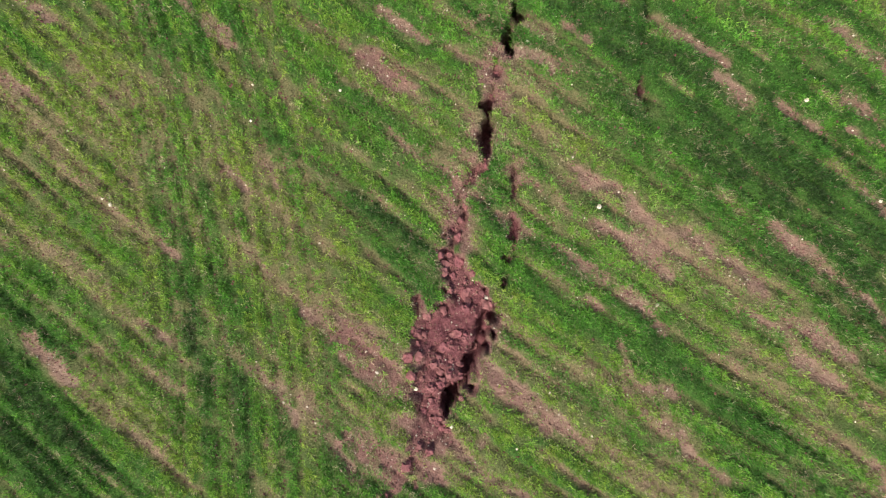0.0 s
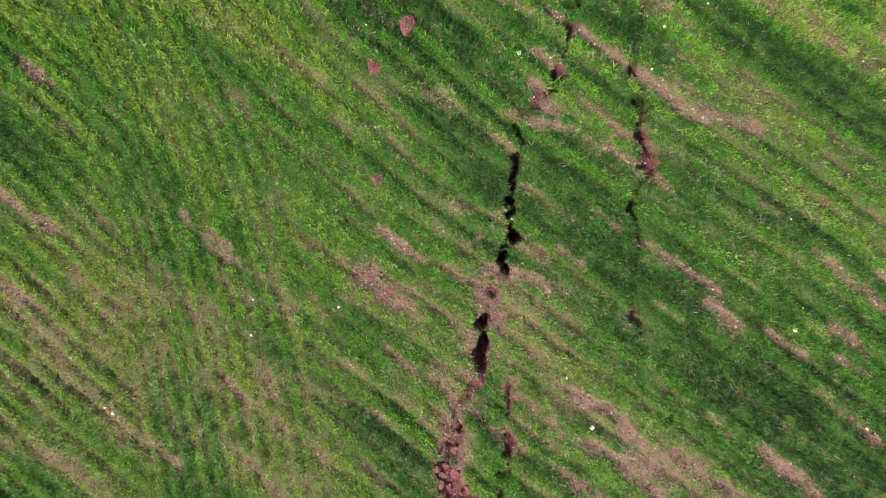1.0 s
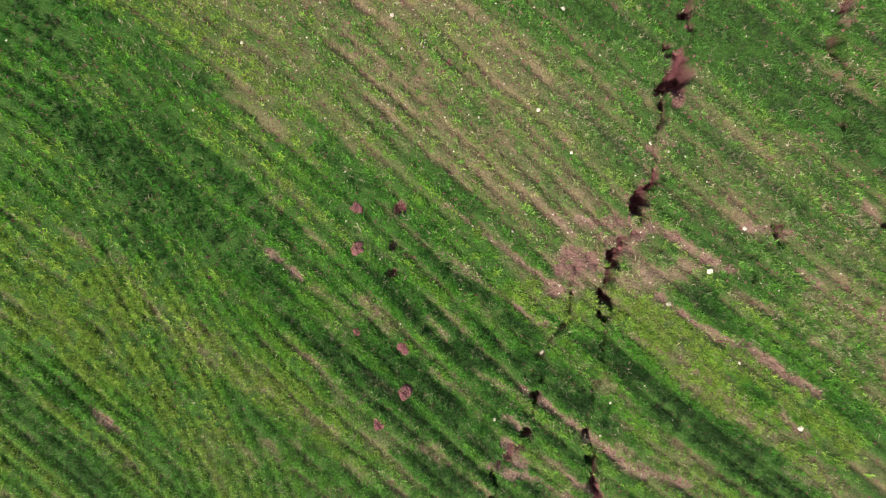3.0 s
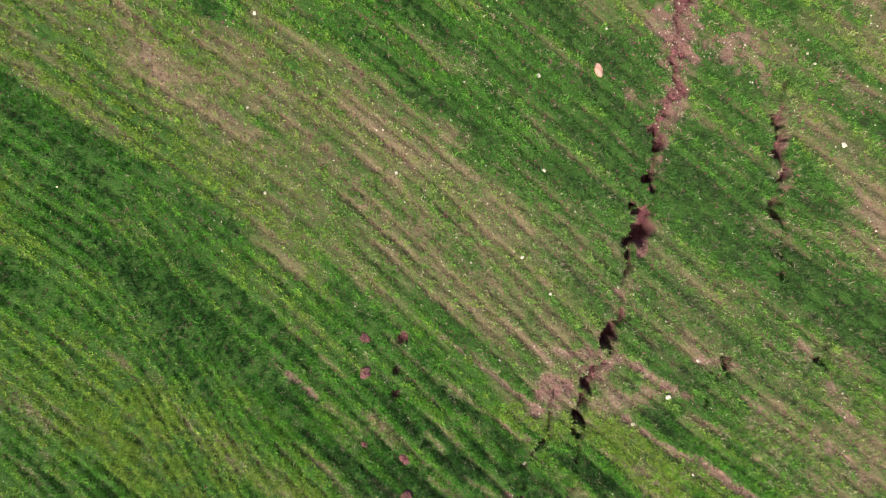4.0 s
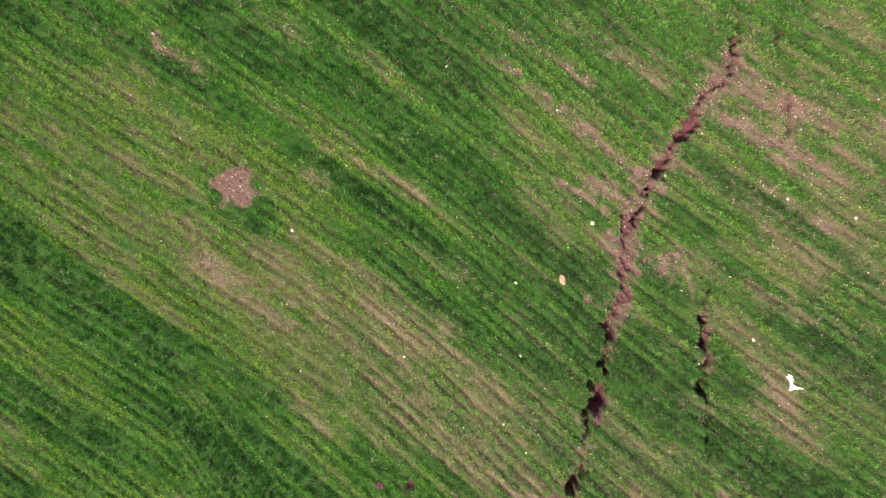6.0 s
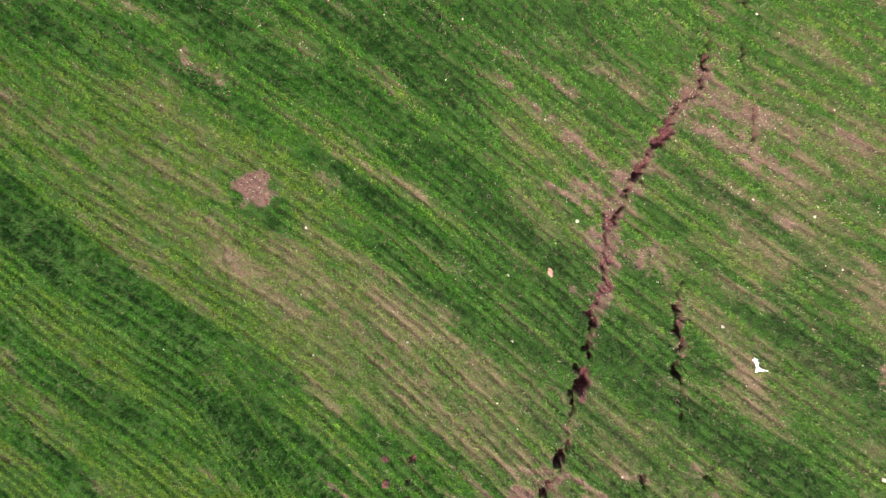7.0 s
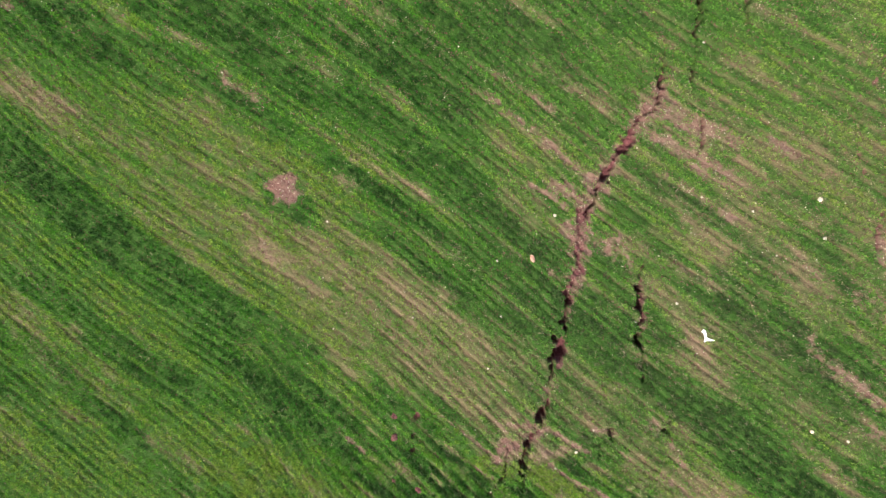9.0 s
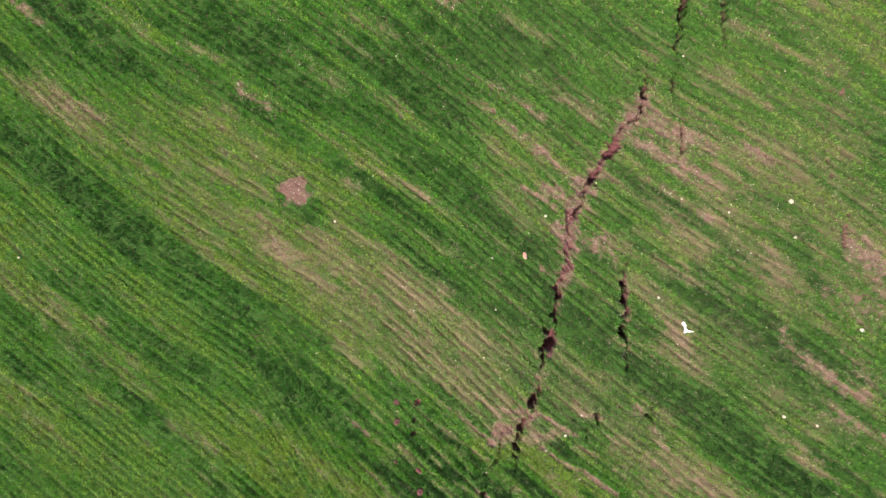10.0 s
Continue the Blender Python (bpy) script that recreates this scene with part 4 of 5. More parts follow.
def sampled(plan, x, y):
    """The value of a plan at any place."""
    i = np.clip((np.asarray(x) - X0) / CELL, 0, plan.shape[0] - 1.001)
    j = np.clip((np.asarray(y) - Y0) / CELL, 0, plan.shape[1] - 1.001)
    a, b = i.astype(int), j.astype(int)
    fi, fj = i - a, j - b
    return (plan[a, b] * (1 - fi) + plan[a + 1, b] * fi) * (1 - fj) + (plan[a, b + 1] * (1 - fi) + plan[a + 1, b + 1] * fi) * fj


ALONG, ACROSS = along_across(PLAN_X, PLAN_Y)
lush_plan = streaks(PLAN_X, PLAN_Y, LUSH + THICK, 1.0, 2.4, 1.2)
eastern = np.clip((PLAN_X + 0.3) / 1.5, 0, 1) * np.clip((PLAN_Y - 3.2) / 1.2, 0, 1)
yellow_plan = streaks(PLAN_X, PLAN_Y, YELLOW, 1.2, 2.0, 1.2)
pale_plan = 1 - (1 - patches(PLAN_X, PLAN_Y, PALE)) * (1 - streaks(PLAN_X, PLAN_Y, PALE_FAR, 1.3, 2.0, 1.2))
slumped = streaks(PLAN_X, PLAN_Y, SLUMPED, 1.0, 2.2, 2.2)
bare_plan = 1 - (1 - streaks(PLAN_X, PLAN_Y, BARE_NEAR)) * (1 - 0.85 * streaks(PLAN_X, PLAN_Y, BARE_FAR, 0.9, 2.0, 2.4)) * (1 - slumped)
dry_plan = 1 - (1 - streaks(PLAN_X, PLAN_Y, DRY_NEAR)) * (1 - streaks(PLAN_X, PLAN_Y, DRY_FAR, 1.25, 2.4, 1.8))
spoil = np.exp(-1.2 * (np.hypot(PLAN_X + 2.67 + 0.42 * (fbm(PLAN_X / 0.2, PLAN_Y / 0.2, 31) - 0.5), (PLAN_Y - 8.20) * 1.3 + 0.42 * (fbm(PLAN_X / 0.2, PLAN_Y / 0.2, 33) - 0.5)) / 0.30) ** 6)
bare_plan = np.maximum(bare_plan, spoil)
# an old wheel pass crosses the rows in the west: straight up the field first, then bending with them
steep = PLAN_X + 0.2 * PLAN_Y + 0.055 * PLAN_Y**2 + 0.10 * (vnoise(PLAN_X / 1.2, PLAN_Y / 1.2, 4) - 0.5)
crossing = np.exp(-(((PLAN_X + 1.75 + 0.12 * PLAN_Y) / 0.62) ** 4) - ((PLAN_Y - 0.2) / 2.3) ** 4)
crossing = np.maximum(crossing, 0.95 * np.exp(-(((PLAN_X + 2.7 + 0.25 * (PLAN_Y - 4.2)) / 0.62) ** 4) - ((PLAN_Y - 4.2) / 1.6) ** 4))
crossing = np.clip(2.5 * crossing * (0.5 + fbm(PLAN_X / 0.6, PLAN_Y / 0.6, 37)) - 0.30, 0, 1)
streak = fbm(ALONG / 0.9, ACROSS / 0.10, 41, 4) * (1 - crossing) + crossing * fbm(PLAN_Y / 0.7, steep / 0.085, 43, 4)
fleck = fbm(ALONG / 0.14, ACROSS / 0.07, 47, 3)
phase = np.where(crossing > 0.5, steep / 0.115, ACROSS / ROW_STEP)
opened_plan, fresh_plan = carved(PLAN_X, PLAN_Y)
strand = np.clip(0.95 + 2.8 * (fbm(ALONG / 2.4, ACROSS / 0.13, 57, 3) - 0.5), 0.25, 1.15)
dense_plan = np.clip(lush_plan * strand, 0, 1) * (1 - 0.10 * eastern) * (1 - 0.85 * dry_plan)

# the gap between two drilled rows: narrow, broken, thin of leaf
drill = 0.5 + 0.5 * np.cos(2 * np.pi * phase)
furrow = np.exp(-((((phase + 0.25 * (fleck - 0.5)) % 1.0 - 0.5) / 0.17) ** 2))
thin = fbm(ALONG / 0.7, ACROSS / 0.14, 101, 3) * (1 - crossing) + crossing * (0.16 + fbm(PLAN_Y / 0.8, steep / 0.115, 109, 3))
furrow *= np.clip(0.55 + 3.0 * (thin - 0.42), 0.1, 1) * (1 - 0.1 * dense_plan) * (1 - 0.08 * pale_plan)
lines = fbm(ALONG / 2.6, ACROSS / 0.075, 103, 2) - 0.5  # each row has its own tone
lines = lines * (1 - crossing) + 1.7 * crossing * (fbm(PLAN_Y / 1.5, steep / 0.075, 107, 2) - 0.5)
western = np.clip((-PLAN_X - 0.5) / 2, 0, 1) * np.clip((PLAN_Y - 1.0) / 1.0, 0, 1)
western *= 1 - 0.8 * np.maximum(yellow_plan, pale_plan) * np.clip((PLAN_Y - 4.0) / 0.8, 0, 1)
pale_plan, dry_plan = (plan * (1 - 0.6 * western * np.clip((4.0 - PLAN_Y) / 0.6, 0, 1)) for plan in (pale_plan, dry_plan))
southern = 1 - np.clip((PLAN_Y - 2.0) / 1.8, 0, 1)
band = fbm(ALONG / 2.2, ACROSS / 0.26, 77, 3)
gaps = np.clip((fbm(ALONG / 0.40, ACROSS / 0.065, 71, 3) - 0.57) / 0.08, 0, 1) * (1 - 0.75 * dense_plan)
blotch = fbm(PLAN_X / 0.09, PLAN_Y / 0.09, 87, 3)
torn = np.clip(1.1 * bare_plan + 2.0 * (blotch - 0.5) * (bare_plan > 0.05) - 0.08, 0, 0.95)
torn *= (1 - 0.35 * drill * np.clip((PLAN_Y - 3) / 2, 0, 1)) * np.clip(0.62 + 2.6 * (fbm(ALONG / 0.07, ACROSS / 0.045, 105, 2) - 0.38), 0.15, 1)
torn = np.maximum(torn, 0.92 * spoil)
dry_plan = np.maximum(dry_plan, 0.8 * bare_plan)
verge = np.clip(2.0 * fresh_plan, 0, 1)  # dry fringe beside the cracks
for _ in range(2):
    verge = sum(np.roll(verge, k, 0) for k in (-2, -1, 0, 1, 2)) / 5
    verge = sum(np.roll(verge, k, 1) for k in (-2, -1, 0, 1, 2)) / 5
cover_plan = 1.12 + 0.18 * western + 0.14 * southern + 0.22 * dense_plan - 0.30 * pale_plan - 0.55 * dry_plan + 0.10 * yellow_plan + 0.8 * (streak - 0.5) + 0.6 * (fleck - 0.5)
cover_plan = np.clip(cover_plan, 0.12, 1.1) * (1 - 0.90 * furrow) * (1 + 0.5 * lines) * (1 - (0.55 - 0.3 * western) * gaps) * (1 - 0.9 * torn) * (1 - np.clip(fresh_plan * 1.2, 0, 1))
# drill terms paint ridge shading into blade colour: crests lighter, furrow sides darker
vigour_shade_plan = 0.41 - 0.05 * eastern - 0.19 * np.clip((-PLAN_X - 0.5) / 1.5, 0, 1) + dense_plan * (1 - 0.2 * southern * (PLAN_X > -0.5)) * (1.08 - 0.36 * drill * (1 - 0.5 * southern)) - 0.52 * yellow_plan * (1 - 0.6 * dense_plan) - 0.10 * pale_plan - 0.12 * dry_plan - 0.26 * (drill - 0.5) * (1 - 0.4 * southern * (1 - crossing))
vigour_shade_plan = vigour_shade_plan + 0.75 * (streak - 0.5) + (0.9 + 0.8 * western) * (band - 0.5) * (1 - 0.5 * dense_plan) + 1.0 * lines
vigour_shade_plan = np.clip(vigour_shade_plan - 0.30 * verge, 0, 1.1)
straw_plan = np.clip(0.01 + 0.04 * eastern + 0.13 * yellow_plan * np.clip((PLAN_Y - 4.5) / 1.0, 0, 1) + 0.03 * southern - 0.10 * western + 0.12 * furrow + 0.14 * pale_plan + (0.42 - 0.08 * southern) * dry_plan - 0.10 * dense_plan + 0.20 * verge + 0.25 * torn + 0.2 * gaps + 0.4 * (0.5 - streak), 0.015, 0.8)
litter_plan = np.clip(0.95 + 0.15 * cover_plan + 0.2 * dense_plan - 0.15 * pale_plan - 0.3 * dry_plan - 0.25 * gaps, 0, 1) * (1 - torn)
green_plan = np.clip(0.78 + 0.30 * western + 0.45 * dense_plan - 0.15 * southern - 0.40 * pale_plan - 0.5 * dry_plan - 0.30 * yellow_plan + 1.0 * (streak - 0.5) - 0.3 * furrow - 0.3 * gaps, 0, 1)


def mesh_object(name, points, faces, mat, parent=None, smooth=False):
    """A mesh from arrays; faces all have one number of corners."""
    points, faces = np.asarray(points, np.float32), np.asarray(faces, np.int32)
    me = bpy.data.meshes.new(name)
    me.vertices.add(len(points))
    me.vertices.foreach_set("co", points.ravel())
    corners = faces.shape[1]
    me.loops.add(faces.size)
    me.loops.foreach_set("vertex_index", faces.ravel())
    me.polygons.add(len(faces))
    me.polygons.foreach_set("loop_start", np.arange(0, faces.size, corners, dtype=np.int32))
    me.polygons.foreach_set("use_smooth", np.full(len(faces), smooth))
    me.update(calc_edges=True)
    me.materials.append(mat)
    ob = new(name, me)
    ob.parent = parent
    return ob


def give(ob, name, values):
    ob.data.attributes.new(name, "FLOAT", "POINT").data.foreach_set("value", np.asarray(values, np.float32).ravel())


# ---- the ground: one sheet, fine where the field was filmed ----
def spread(edge, far):
    return edge + np.sign(far) * (np.geomspace(0.05, abs(far), 26))


gx = np.r_[spread(-8.9, -1500)[::-1], np.arange(-8.9, -1.0, 0.042), np.arange(-1.0, 4.85, 0.0185), np.arange(4.85, 8.1, 0.042), spread(8.1, 1500)]
gy = np.r_[spread(-2.5, -1500)[::-1], np.arange(-2.5, 12.5, 0.0225), spread(12.5, 1500)]
GX, GY = np.meshgrid(gx, gy, indexing="ij")
core = (GX > X0) & (GX < X1 - 0.1) & (GY > Y0) & (GY < Y1 - 0.1)
u, v = along_across(GX, GY)
GZ = np.where(core, 0, 0.0) + 0.05 * (fbm(GX / 2.5, GY / 2.5, 61, 2) - 0.5) + 0.030 * (fbm(u / 0.35, v / 0.12, 63, 3) - 0.5) + 0.012 * (fbm(GX / 0.06, GY / 0.06, 65, 2) - 0.5)
GZ += np.where(core, 0.050 * sampled((0.8 - 0.8 * furrow) * (1 - 0.8 * torn), GX, GY) - 0.012 * sampled(gaps, GX, GY), 0.018)
opened, fresh = carved(GX, GY)
GZ -= opened * (0.8 + 0.4 * fbm(GX / 0.09, GY / 0.09, 67, 3))
GZ += np.clip(opened / 0.05, 0, 1) * 0.09 * (fbm(GX / 0.08, GY / 0.08, 69, 3) - 0.5)
GZ += 0.03 * np.where(core, sampled(spoil, GX, GY), 0)


def ground_height(x, y):
    x, y = np.atleast_1d(x), np.atleast_1d(y)
    i = np.clip(np.searchsorted(gx, x) - 1, 0, len(gx) - 2)
    j = np.clip(np.searchsorted(gy, y) - 1, 0, len(gy) - 2)
    fi, fj = (x - gx[i]) / (gx[i + 1] - gx[i]), (y - gy[j]) / (gy[j + 1] - gy[j])
    return (GZ[i, j] * (1 - fi) + GZ[i + 1, j] * fi) * (1 - fj) + (GZ[i, j + 1] * (1 - fi) + GZ[i + 1, j + 1] * fi) * fj


index = np.arange(GX.size).reshape(GX.shape)
quads = np.stack([index[:-1, :-1], index[1:, :-1], index[1:, 1:], index[:-1, 1:]], -1).reshape(-1, 4)
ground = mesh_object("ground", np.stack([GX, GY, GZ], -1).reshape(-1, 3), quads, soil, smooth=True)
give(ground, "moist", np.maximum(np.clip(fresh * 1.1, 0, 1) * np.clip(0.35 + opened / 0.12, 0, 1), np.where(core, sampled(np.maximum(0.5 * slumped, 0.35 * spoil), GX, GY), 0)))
give(ground, "litter", np.where(core, sampled(litter_plan, GX, GY) * (1 - np.clip(fresh, 0, 1)), 0.7))
give(ground, "green", np.where(core, sampled(green_plan, GX, GY), 0.5))
tagged(ground, "red-brown loam field with deep ground cracks", "ground", kind="structure")


# ---- grass ----
def grass(name, area, plants, blades, length, width, seed, label, beside=()):
    """Small plants of bent blades, thick where the plan says so; one island a blade."""
    rng = np.random.RandomState(seed)
    x, y = rng.uniform(area[0], area[1], plants), rng.uniform(area[2], area[3], plants)
    tuft = fbm(x / 0.042, y / 0.042, 95, 2) + 0.6 * (vnoise(x / 0.13, y / 0.13, 97) - 0.5)
    keep = rng.rand(plants) < sampled(cover_plan, x, y) * np.clip(0.25 + 3.6 * (tuft - 0.33), 0.03, 1.5)
    inner = np.minimum(np.minimum(x - area[0], area[1] - x), np.minimum(y - area[2], area[3] - y))
    keep &= rng.rand(plants) < np.clip((inner - 0.5 * vnoise(x / 0.4, y / 0.4, 115)) / 0.4, 0, 1)
    for x0, x1, y0, y1 in beside:
        keep &= (x < x0 + 0.4) | (x > x1 - 0.4) | (y < y0 + 0.4) | (y > y1 - 0.4)
    x, y = x[keep], y[keep]
    cover, tone = np.clip(sampled(cover_plan, x, y), 0, 1), rng.normal(0, 0.08, len(x)) + 0.24 * (vnoise(x / 0.07, y / 0.07, 99) - 0.5)
    size = rng.uniform(0.5, 1.5, len(x)) * (0.62 + 0.35 * cover + 0.2 * sampled(vigour_shade_plan, x, y))
    dry = rng.rand(len(x)) < sampled(straw_plan, x, y)
    patch = vnoise(x / 0.028, y / 0.028, 121)  # light and dark tufts
    x, y, tone, size, dry = (np.repeat(a, blades) for a in (x, y, tone, size, dry))
    n = len(x)
    vigour_shade = sampled(vigour_shade_plan, x, y) + tone
    tint = np.clip(np.repeat((rng.lognormal(0.0, 0.26, n // blades) * (0.55 + 0.9 * patch if length < 0.04 else 0.72 + 0.5 * patch)), blades) * rng.lognormal(0, 0.13, n), 0.22, 1.45)
    straw = np.where(dry, rng.uniform(0.5, 1.0, n), np.where(rng.rand(n) < 0.05 * (1 - 0.8 * np.clip(sampled(dense_plan, x, y), 0, 1)), 0.7, rng.uniform(0.0, 0.12, n) + 0.05 * sampled(southern, x, y) + sampled(0.10 * pale_plan + 0.07 * eastern, x, y)))
    long, wide = length * size * rng.uniform(0.6, 1.25, n), width * rng.uniform(0.7, 1.3, n)
    turn = np.where(rng.rand(n) < 0.45, rng.normal(0, 0.45, n) - ROW_ANGLE + np.pi * (rng.rand(n) < 0.3), rng.uniform(0, 2 * np.pi, n))
    lean = np.radians(rng.uniform(12, 74, n))
    dx, dy, sx, sy = np.cos(turn), np.sin(turn), -np.sin(turn), np.cos(turn)
    x, y = x + rng.normal(0, 0.009, n), y + rng.normal(0, 0.009, n)
    z = ground_height(x, y) - 0.004
    reach, rise = long * np.sin(lean), long * np.cos(lean)
    pts = np.empty((n, 3, 3), np.float32)
    pts[:, 0] = np.stack([x + sx * wide / 2, y + sy * wide / 2, z], 1)
    pts[:, 1] = np.stack([x - sx * wide / 2, y - sy * wide / 2, z], 1)
    pts[:, 2] = np.stack([x + dx * reach, y + dy * reach, z + rise], 1)
    faces = np.arange(3 * n).reshape(-1, 3)
    ob = mesh_object(name, pts.reshape(-1, 3), faces, grass_blades)
    give(ob, "vigour_shade", np.repeat(vigour_shade, 3))
    give(ob, "straw", np.repeat(straw, 3))
    give(ob, "tint", np.repeat(tint, 3))
    return tagged(ob, label, "grass", kind="stuff")


NEAR_FIELD, FAR_FIELD = (-4.5, 3.7, -2.8, 4.3), (-9.0, 8.2, 2.1, 12.6)
grass("grass", NEAR_FIELD, 300000, 7, 0.030, 0.0064, 11, "short green cereal grass in drilled rows on loam")
grass("grass", FAR_FIELD, 340000, 6, 0.041, 0.0094, 12, "short green and yellowing grass in drilled rows")
grass("grass", (-12.5, 11.5, -6.5, 16.0), 30000, 5, 0.085, 0.026, 13, "short green grass further out on the field", (NEAR_FIELD, FAR_FIELD))


# ---- stones, clods, mounds and litter ----
def lump(name, mat, size, seed, flat=0.6, rough=0.25, sides=2):
    """A rounded, uneven lump as mesh data: a worn icosphere with its underside flattened."""
    bm = bmesh.new()
    bmesh.ops.create_icosphere(bm, subdivisions=sides, radius=1.0)
    offset = Vector((seed * 3.7, seed * 1.9, seed * 5.3))
    for vert in bm.verts:
        p = vert.co.copy()
        swell = 1 + rough * 2 * (noise.noise(p * 1.3 + offset) + 0.5 * noise.noise(p * 3.1 + offset))
        vert.co = Vector((p.x * size[0], p.y * size[1], max(p.z, -0.45) * size[2] * flat)) * swell
    me = bpy.data.meshes.new(name)
    bm.to_mesh(me)
    bm.free()
    me.materials.append(mat)
    return me


def lay(name, data, x, y, turn=0.0, scale=1.0, sink=0.25):
    """A thing that rests on the ground, a little sunk in."""
    ob = new(name, data)
    low = min(v.co.z for v in data.vertices)
    z = float(ground_height(np.array([x]), np.array([y]))[0])
    ob.matrix_world = Matrix.LocRotScale((x, y, z - low * scale * (1 - sink)), Euler((0, 0, turn)), (scale,) * 3)
    return ob


place_rng = np.random.RandomState(5)
white_lumps = [lump("stone", limestone, (1.0, 0.72 + 0.08 * k, 0.75), k, 0.75, 0.22) for k in range(5)]
clod_lumps = [lump("clod", clod_soil, (1.0, 0.8 + 0.05 * k, 0.8), k + 20, 0.8, 0.35) for k in range(6)]

# x, y, radius of the pale stones that stand out singly
STONES_SOUTH = [
    (0.77, 0.19, 0.024), (0.30, 1.30, 0.016), (2.08, 0.87, 0.020), (2.56, 0.22, 0.018), (0.73, -1.34, 0.014), (0.03, -0.43, 0.026), (-1.38, -1.16, 0.016),
    (-1.59, 0.79, 0.014), (-0.97, 0.99, 0.014), (-2.60, 0.22, 0.022), (-2.66, 0.26, 0.016), (1.15, -0.46, 0.018), (-0.46, -1.06, 0.024),
    (-0.33, -1.60, 0.014), (-0.21, -1.30, 0.016), (-0.72, -0.94, 0.020), (-0.80, -0.80, 0.014), (-1.58, 1.04, 0.013), (0.60, 0.52, 0.012), (0.45, -1.05, 0.012),
]
STONES_MIDDLE = [
    (0.67, 3.28, 0.036), (0.27, 2.72, 0.022), (2.76, 2.69, 0.034), (2.27, 3.22, 0.020), (1.23, 2.88, 0.018), (1.70, 3.70, 0.034), (2.02, 3.97, 0.040),
    (2.30, 4.32, 0.030), (0.42, 4.30, 0.018), (1.15, 2.60, 0.014), (0.14, 5.25, 0.016), (0.63, 5.30, 0.026), (0.90, 4.95, 0.020), (1.54, 5.02, 0.024),
]
STONES_NORTH = [
    (1.68, 7.74, 0.038), (0.77, 7.02, 0.032), (-1.97, 7.66, 0.030), (3.58, 6.35, 0.040), (0.83, 6.13, 0.030), (-0.58, 6.11, 0.028), (-1.88, 5.92, 0.028),
    (3.96, 8.02, 0.030), (5.74, 7.97, 0.060), (5.81, 7.36, 0.050), (6.89, 5.83, 0.050), (5.65, 4.36, 0.045), (6.19, 4.22, 0.040), (3.97, 10.41, 0.032),
    (4.74, 7.79, 0.028), (-7.75, 7.03, 0.030), (-3.68, 10.09, 0.030), (2.95, 6.05, 0.020), (1.40, 7.45, 0.018), (3.30, 7.10, 0.022), (5.10, 7.10, 0.022), (-2.04, 6.75, 0.022),
]
for x, y, r in STONES_SOUTH + STONES_MIDDLE + STONES_NORTH:
    ob = lay("stone", white_lumps[place_rng.randint(5)], x, y, place_rng.uniform(0, 6.3), 0.66 * r, 0.3)
    tagged(ob, "pale limestone lying among grass on the field" if r < 0.035 else "larger pale limestone lying on the field", "stone", "pale stones on the field")
# lesser stones, more of them where the ground is bare
spots = 0
while spots < 190:
    x, y = place_rng.uniform(-4.0, 6.8), place_rng.uniform(-1.9, 11.4)
    if place_rng.rand() > 0.12 + 0.8 * float(sampled(np.maximum(bare_plan, 0.6 * pale_plan), x, y)) or float(sampled(opened_plan, x, y)) > 0.01:
        continue
    ob = lay("stone", white_lumps[place_rng.randint(5)], x, y, place_rng.uniform(0, 6.3), place_rng.uniform(0.004, 0.008) * (1 + 0.07 * max(y, 0)), 0.2)
    tagged(ob, "small pale stone on thin grass and soil", "stone", "pale stones on the field")
    spots += 1

slab = lay("flat_stone", lump("flat_stone", pink_stone, (0.036, 0.066, 0.045), 3, 0.6, 0.16), 1.33, 7.06, 0.35, 1.0, 0.1)
tagged(slab, "flat pinkish stone lying in dark green grass", "stone")

# clods of fresh soil: in the collapsed pit and along the cracks
clods = 0
while clods < 280:
    if clods < 150:
        x, y = place_rng.uniform(-0.6, 0.2), place_rng.uniform(-1.6, 0.4)
    else:
        crack = CRACKS[place_rng.choice([0, 2, 3, 4, 4, 5, 7])]
        k = place_rng.randint(len(crack))
        x, y = crack[k][0] + place_rng.normal(0, 0.06), crack[k][1] + place_rng.normal(0, 0.08)
    deep, bare_soil = float(sampled(opened_plan, x, y)), float(sampled(fresh_plan, x, y))
    if bare_soil < 0.5 or deep > 0.18:
        continue
    r = 0.008 + 0.030 * place_rng.rand() ** 3
    ob = lay("clod", clod_lumps[place_rng.randint(6)], x, y, place_rng.uniform(0, 6.3), r, 0.3)
    tagged(ob, "crumbly red-brown earth clod in the collapsed pit" if clods < 150 else "crumbly red-brown earth clod in a ground crack", "clod", "earth clods")
    clods += 1


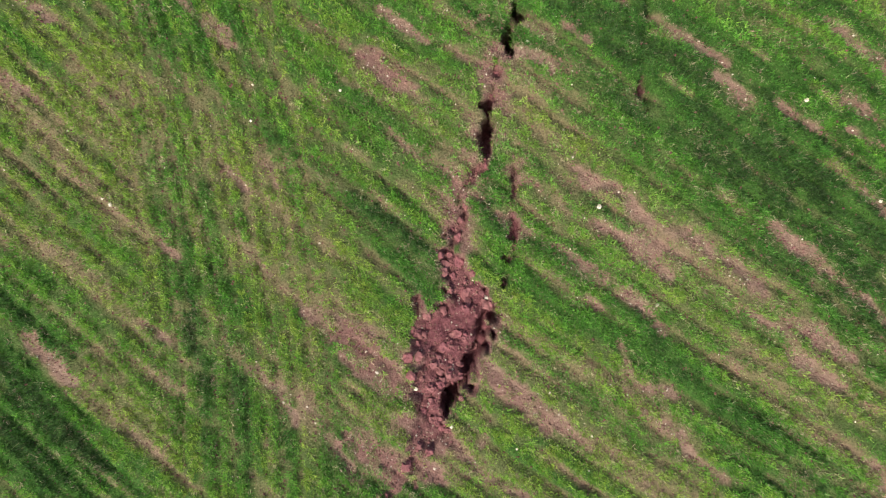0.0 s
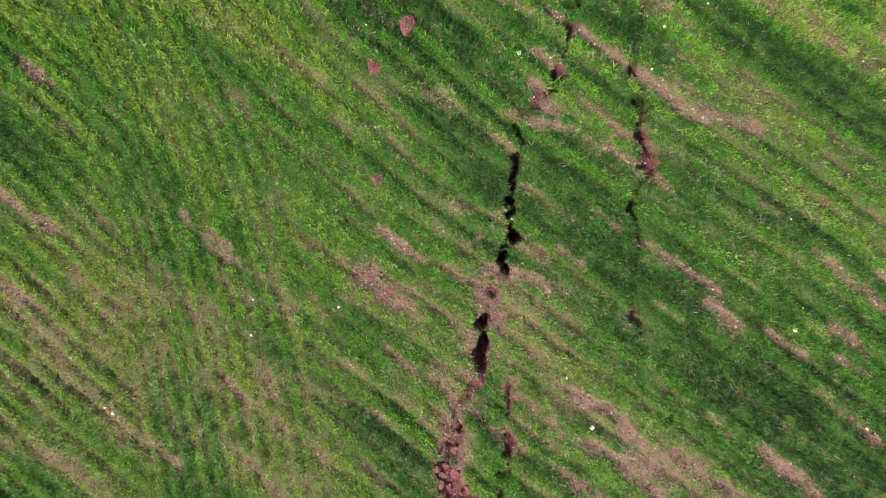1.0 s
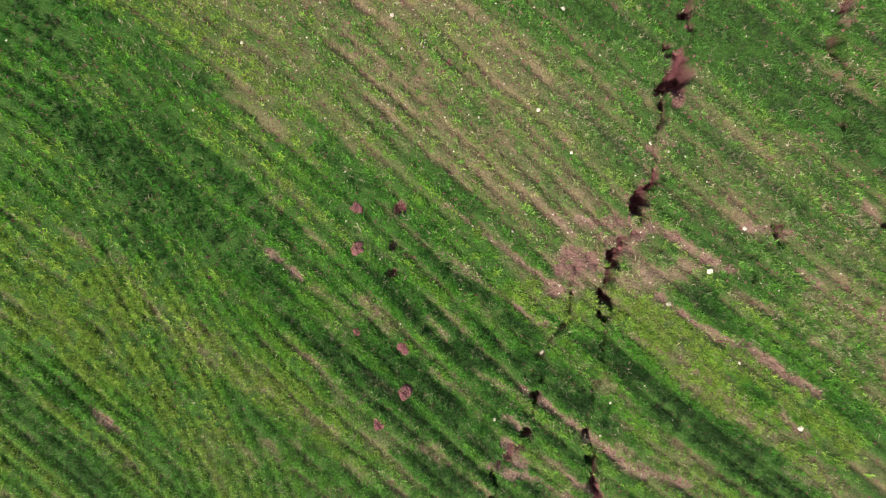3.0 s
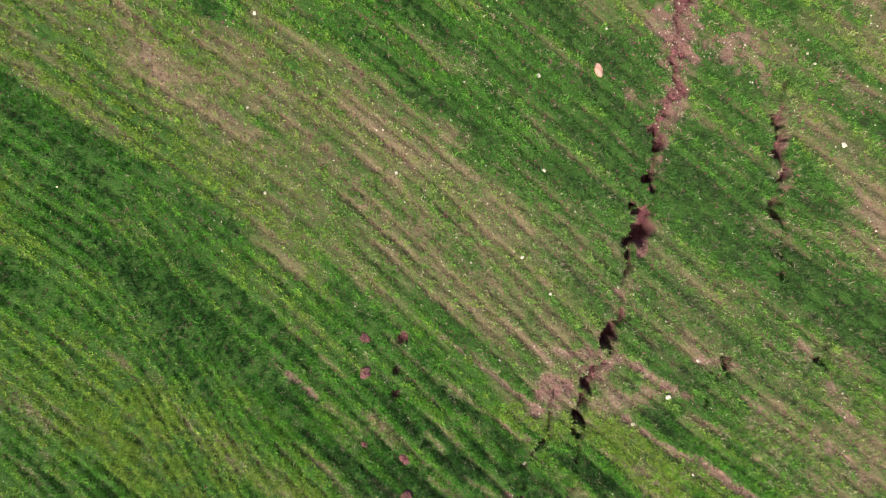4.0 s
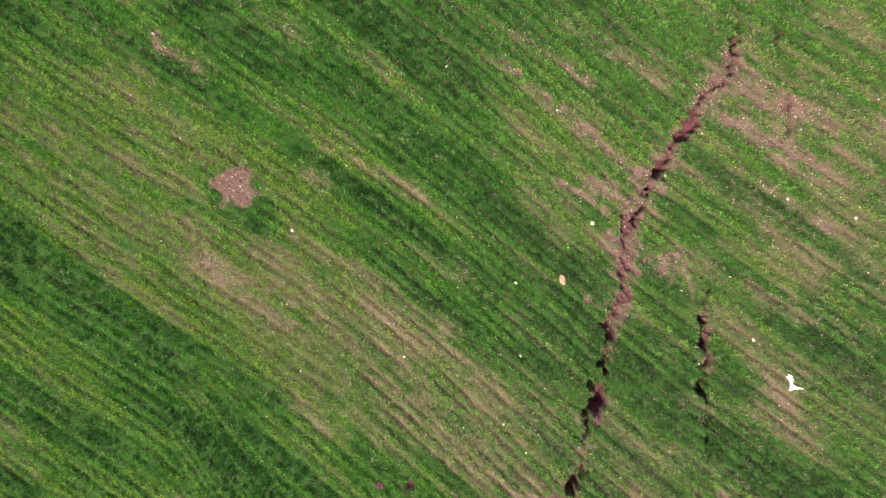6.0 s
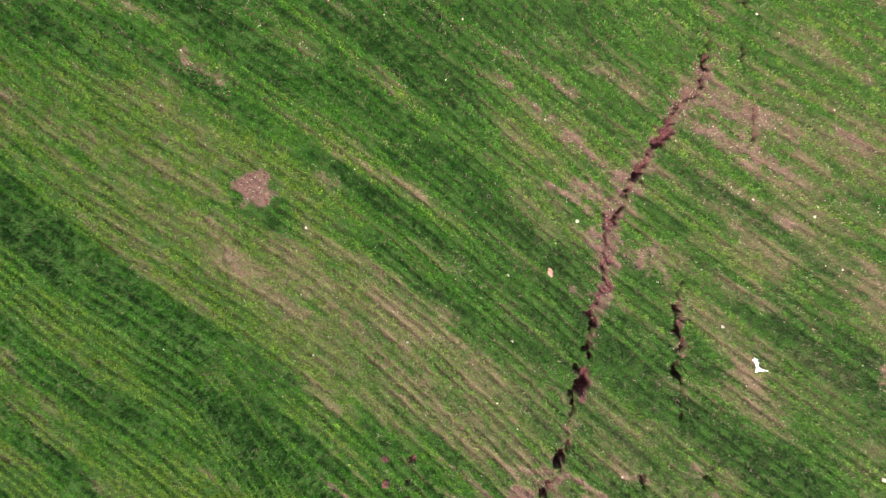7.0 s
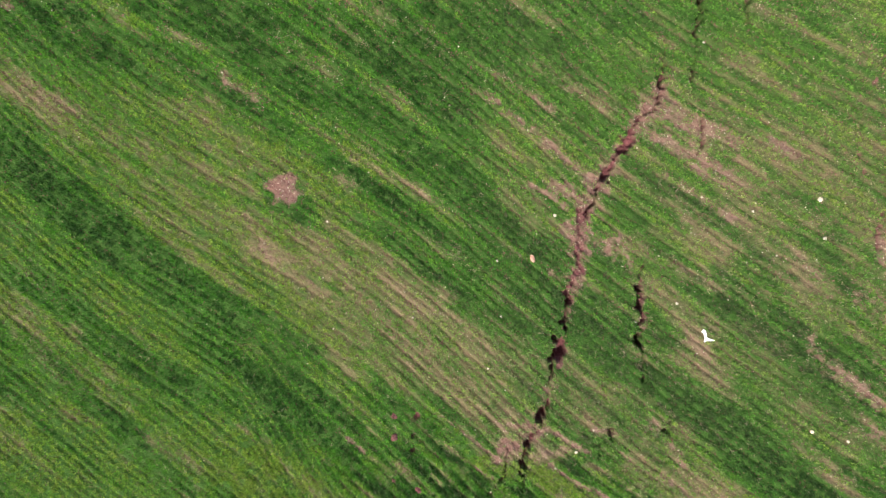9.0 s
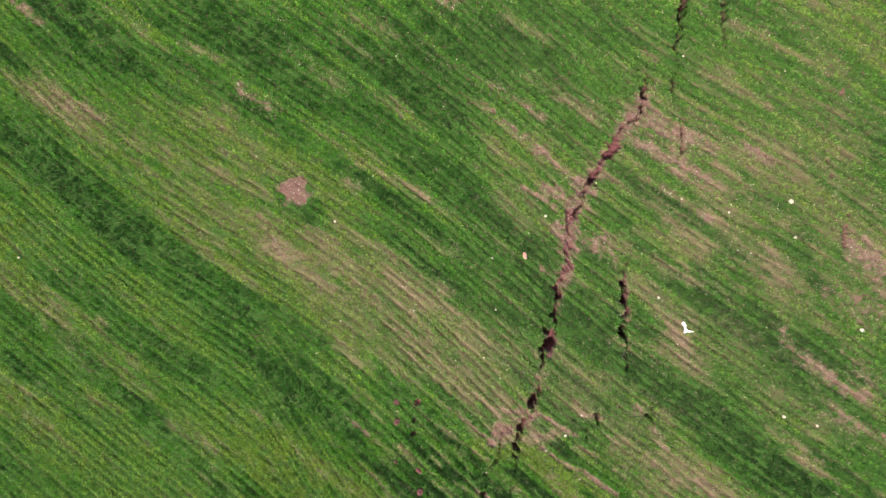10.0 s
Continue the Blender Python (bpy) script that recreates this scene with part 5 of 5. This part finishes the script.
def soil_mound(x, y, r, seed):
    """A low heap of crumbs that a burrowing animal threw up."""
    rng = np.random.RandomState(seed)
    rings, spokes = 9, 28
    pts, faces = [(0.0, 0.0, 0.42 * r)], []
    for i in range(1, rings + 1):
        q = i / rings
        for k in range(spokes):
            a = 2 * math.pi * k / spokes
            edge = r * (0.65 + 0.55 * float(vnoise(2 + 1.8 * math.cos(a), 2 + 1.8 * math.sin(a), seed)) + 0.06 * rng.rand())
            z = r * 0.42 * (1 - q**2) + 0.20 * r * (rng.rand() - 0.5) * (q < 1) - (0.02 if q == 1 else 0)
            pts.append((edge * q * math.cos(a), edge * q * math.sin(a), z))
    tris = [(0, 1 + k, 1 + (k + 1) % spokes) for k in range(spokes)]
    for i in range(rings - 1):
        for k in range(spokes):
            a, b = 1 + i * spokes + k, 1 + i * spokes + (k + 1) % spokes
            tris += [(a, a + spokes, b + spokes), (a, b + spokes, b)]
    ob = mesh_object("soil_mound", pts, tris, clod_soil)
    ob.location = (x, y, float(ground_height(np.array([x]), np.array([y]))[0]) + 0.002)
    return tagged(ob, "small round heap of pinkish loose soil in grass", "soil mound", "burrow mounds")


for n, (x, y, r) in enumerate([(-0.72, 2.65, 0.058), (-0.50, 3.32, 0.055), (-0.49, 2.93, 0.065), (-0.70, 1.88, 0.045), (-0.90, 4.50, 0.055), (-0.89, 4.16, 0.062), (-0.90, 3.45, 0.04)]):
    soil_mound(x, y, 1.05 * r, n + 3)


def plastic_scrap(x, y, turn):
    """A torn, crumpled piece of white film."""
    columns, rows_of = 16, 26
    pts, ids = [], {}
    for i in range(columns):
        for j in range(rows_of):
            a, b = 2 * i / (columns - 1) - 1, 2 * j / (rows_of - 1) - 1
            waist = 0.014 + 0.040 * max(-b - 0.45, 0) / 0.55 + 0.016 * max(b - 0.1, 0) ** 0.6
            px = a * waist + 0.075 * max(-b - 0.55, 0) * (1 + a) - 0.030 * max(b - 0.2, 0) + 0.026 * noise.noise(Vector((a * 2, b * 4, 1)))
            py = 0.088 * b + 0.032 * noise.noise(Vector((a * 2, b * 3, 5)))
            pz = 0.036 + 0.034 * abs(noise.noise(Vector((a * 2.2, b * 4.5, 9)))) + 0.012 * noise.noise(Vector((a * 6, b * 11, 2)))
            ids[i, j] = len(pts)
            pts.append((px, py, pz))
    quads_of = [(ids[i, j], ids[i + 1, j], ids[i + 1, j + 1], ids[i, j + 1]) for i in range(columns - 1) for j in range(rows_of - 1)]
    ob = mesh_object("plastic_scrap", pts, quads_of, plastic)
    skin = ob.modifiers.new("film", "SOLIDIFY")
    skin.thickness = 0.002
    ob.location, ob.rotation_euler = (x, y, float(ground_height(np.array([x]), np.array([y]))[0]) - 0.004), (0, 0, turn)
    return tagged(ob, "crumpled white plastic scrap lying on the field", "plastic scrap")


plastic_scrap(4.02, 5.85, 0.15)


def crumbs(name, count, seed, mat, label, size, west=-8.0, south=-2.0, between=False):
    """Gravel and soil crumbs too small to pick apart, as little octahedra."""
    rng = np.random.RandomState(seed)
    x, y = rng.uniform(west, 7.2, count), rng.uniform(south, 11.8, count)
    likely = 0.03 + 0.55 * sampled(furrow, x, y) if between else 0.015 + 0.95 * sampled(np.maximum(np.maximum(bare_plan, 0.3 * dry_plan), np.maximum(fresh_plan, 0.25 * pale_plan)), x, y)
    keep = (rng.rand(count) < likely) & (sampled(opened_plan, x, y) < 0.12)
    x, y = x[keep], y[keep]
    n = len(x)
    r = size * rng.uniform(0.5, 1.4, n) * (1 + 0.05 * np.clip(y, 0, 12))
    z = ground_height(x, y) + 0.25 * r
    unit = np.array([(1, 0, -0.3), (0, 1, -0.3), (-1, 0, -0.3), (0, -1, -0.3), (0, 0, 0.9)], np.float32)
    pts = np.stack([x, y, z], 1)[:, None] + unit[None] * r[:, None, None] * rng.uniform(0.6, 1.3, (n, 5, 1))
    tris = np.array([(0, 1, 4), (1, 2, 4), (2, 3, 4), (3, 0, 4)])
    ob = mesh_object(name, pts.reshape(-1, 3), (5 * np.arange(n)[:, None, None] + tris[None]).reshape(-1, 3), mat)
    return tagged(ob, label, "gravel", kind="stuff")


crumbs("gravel", 50000, 91, limestone, "fine pale gravel scattered over bare soil", 0.006)
crumbs("soil_crumbs", 190000, 92, mound_soil, "fine red-brown soil crumbs on bare ground", 0.009)
# dark crumbs along the furrows, added to imitate small shaded gaps as well
crumbs("soil_crumbs", 170000, 94, clod_soil, "dark soil crumbs and stand-ins for shaded gaps between the drilled rows", 0.0085, between=True)
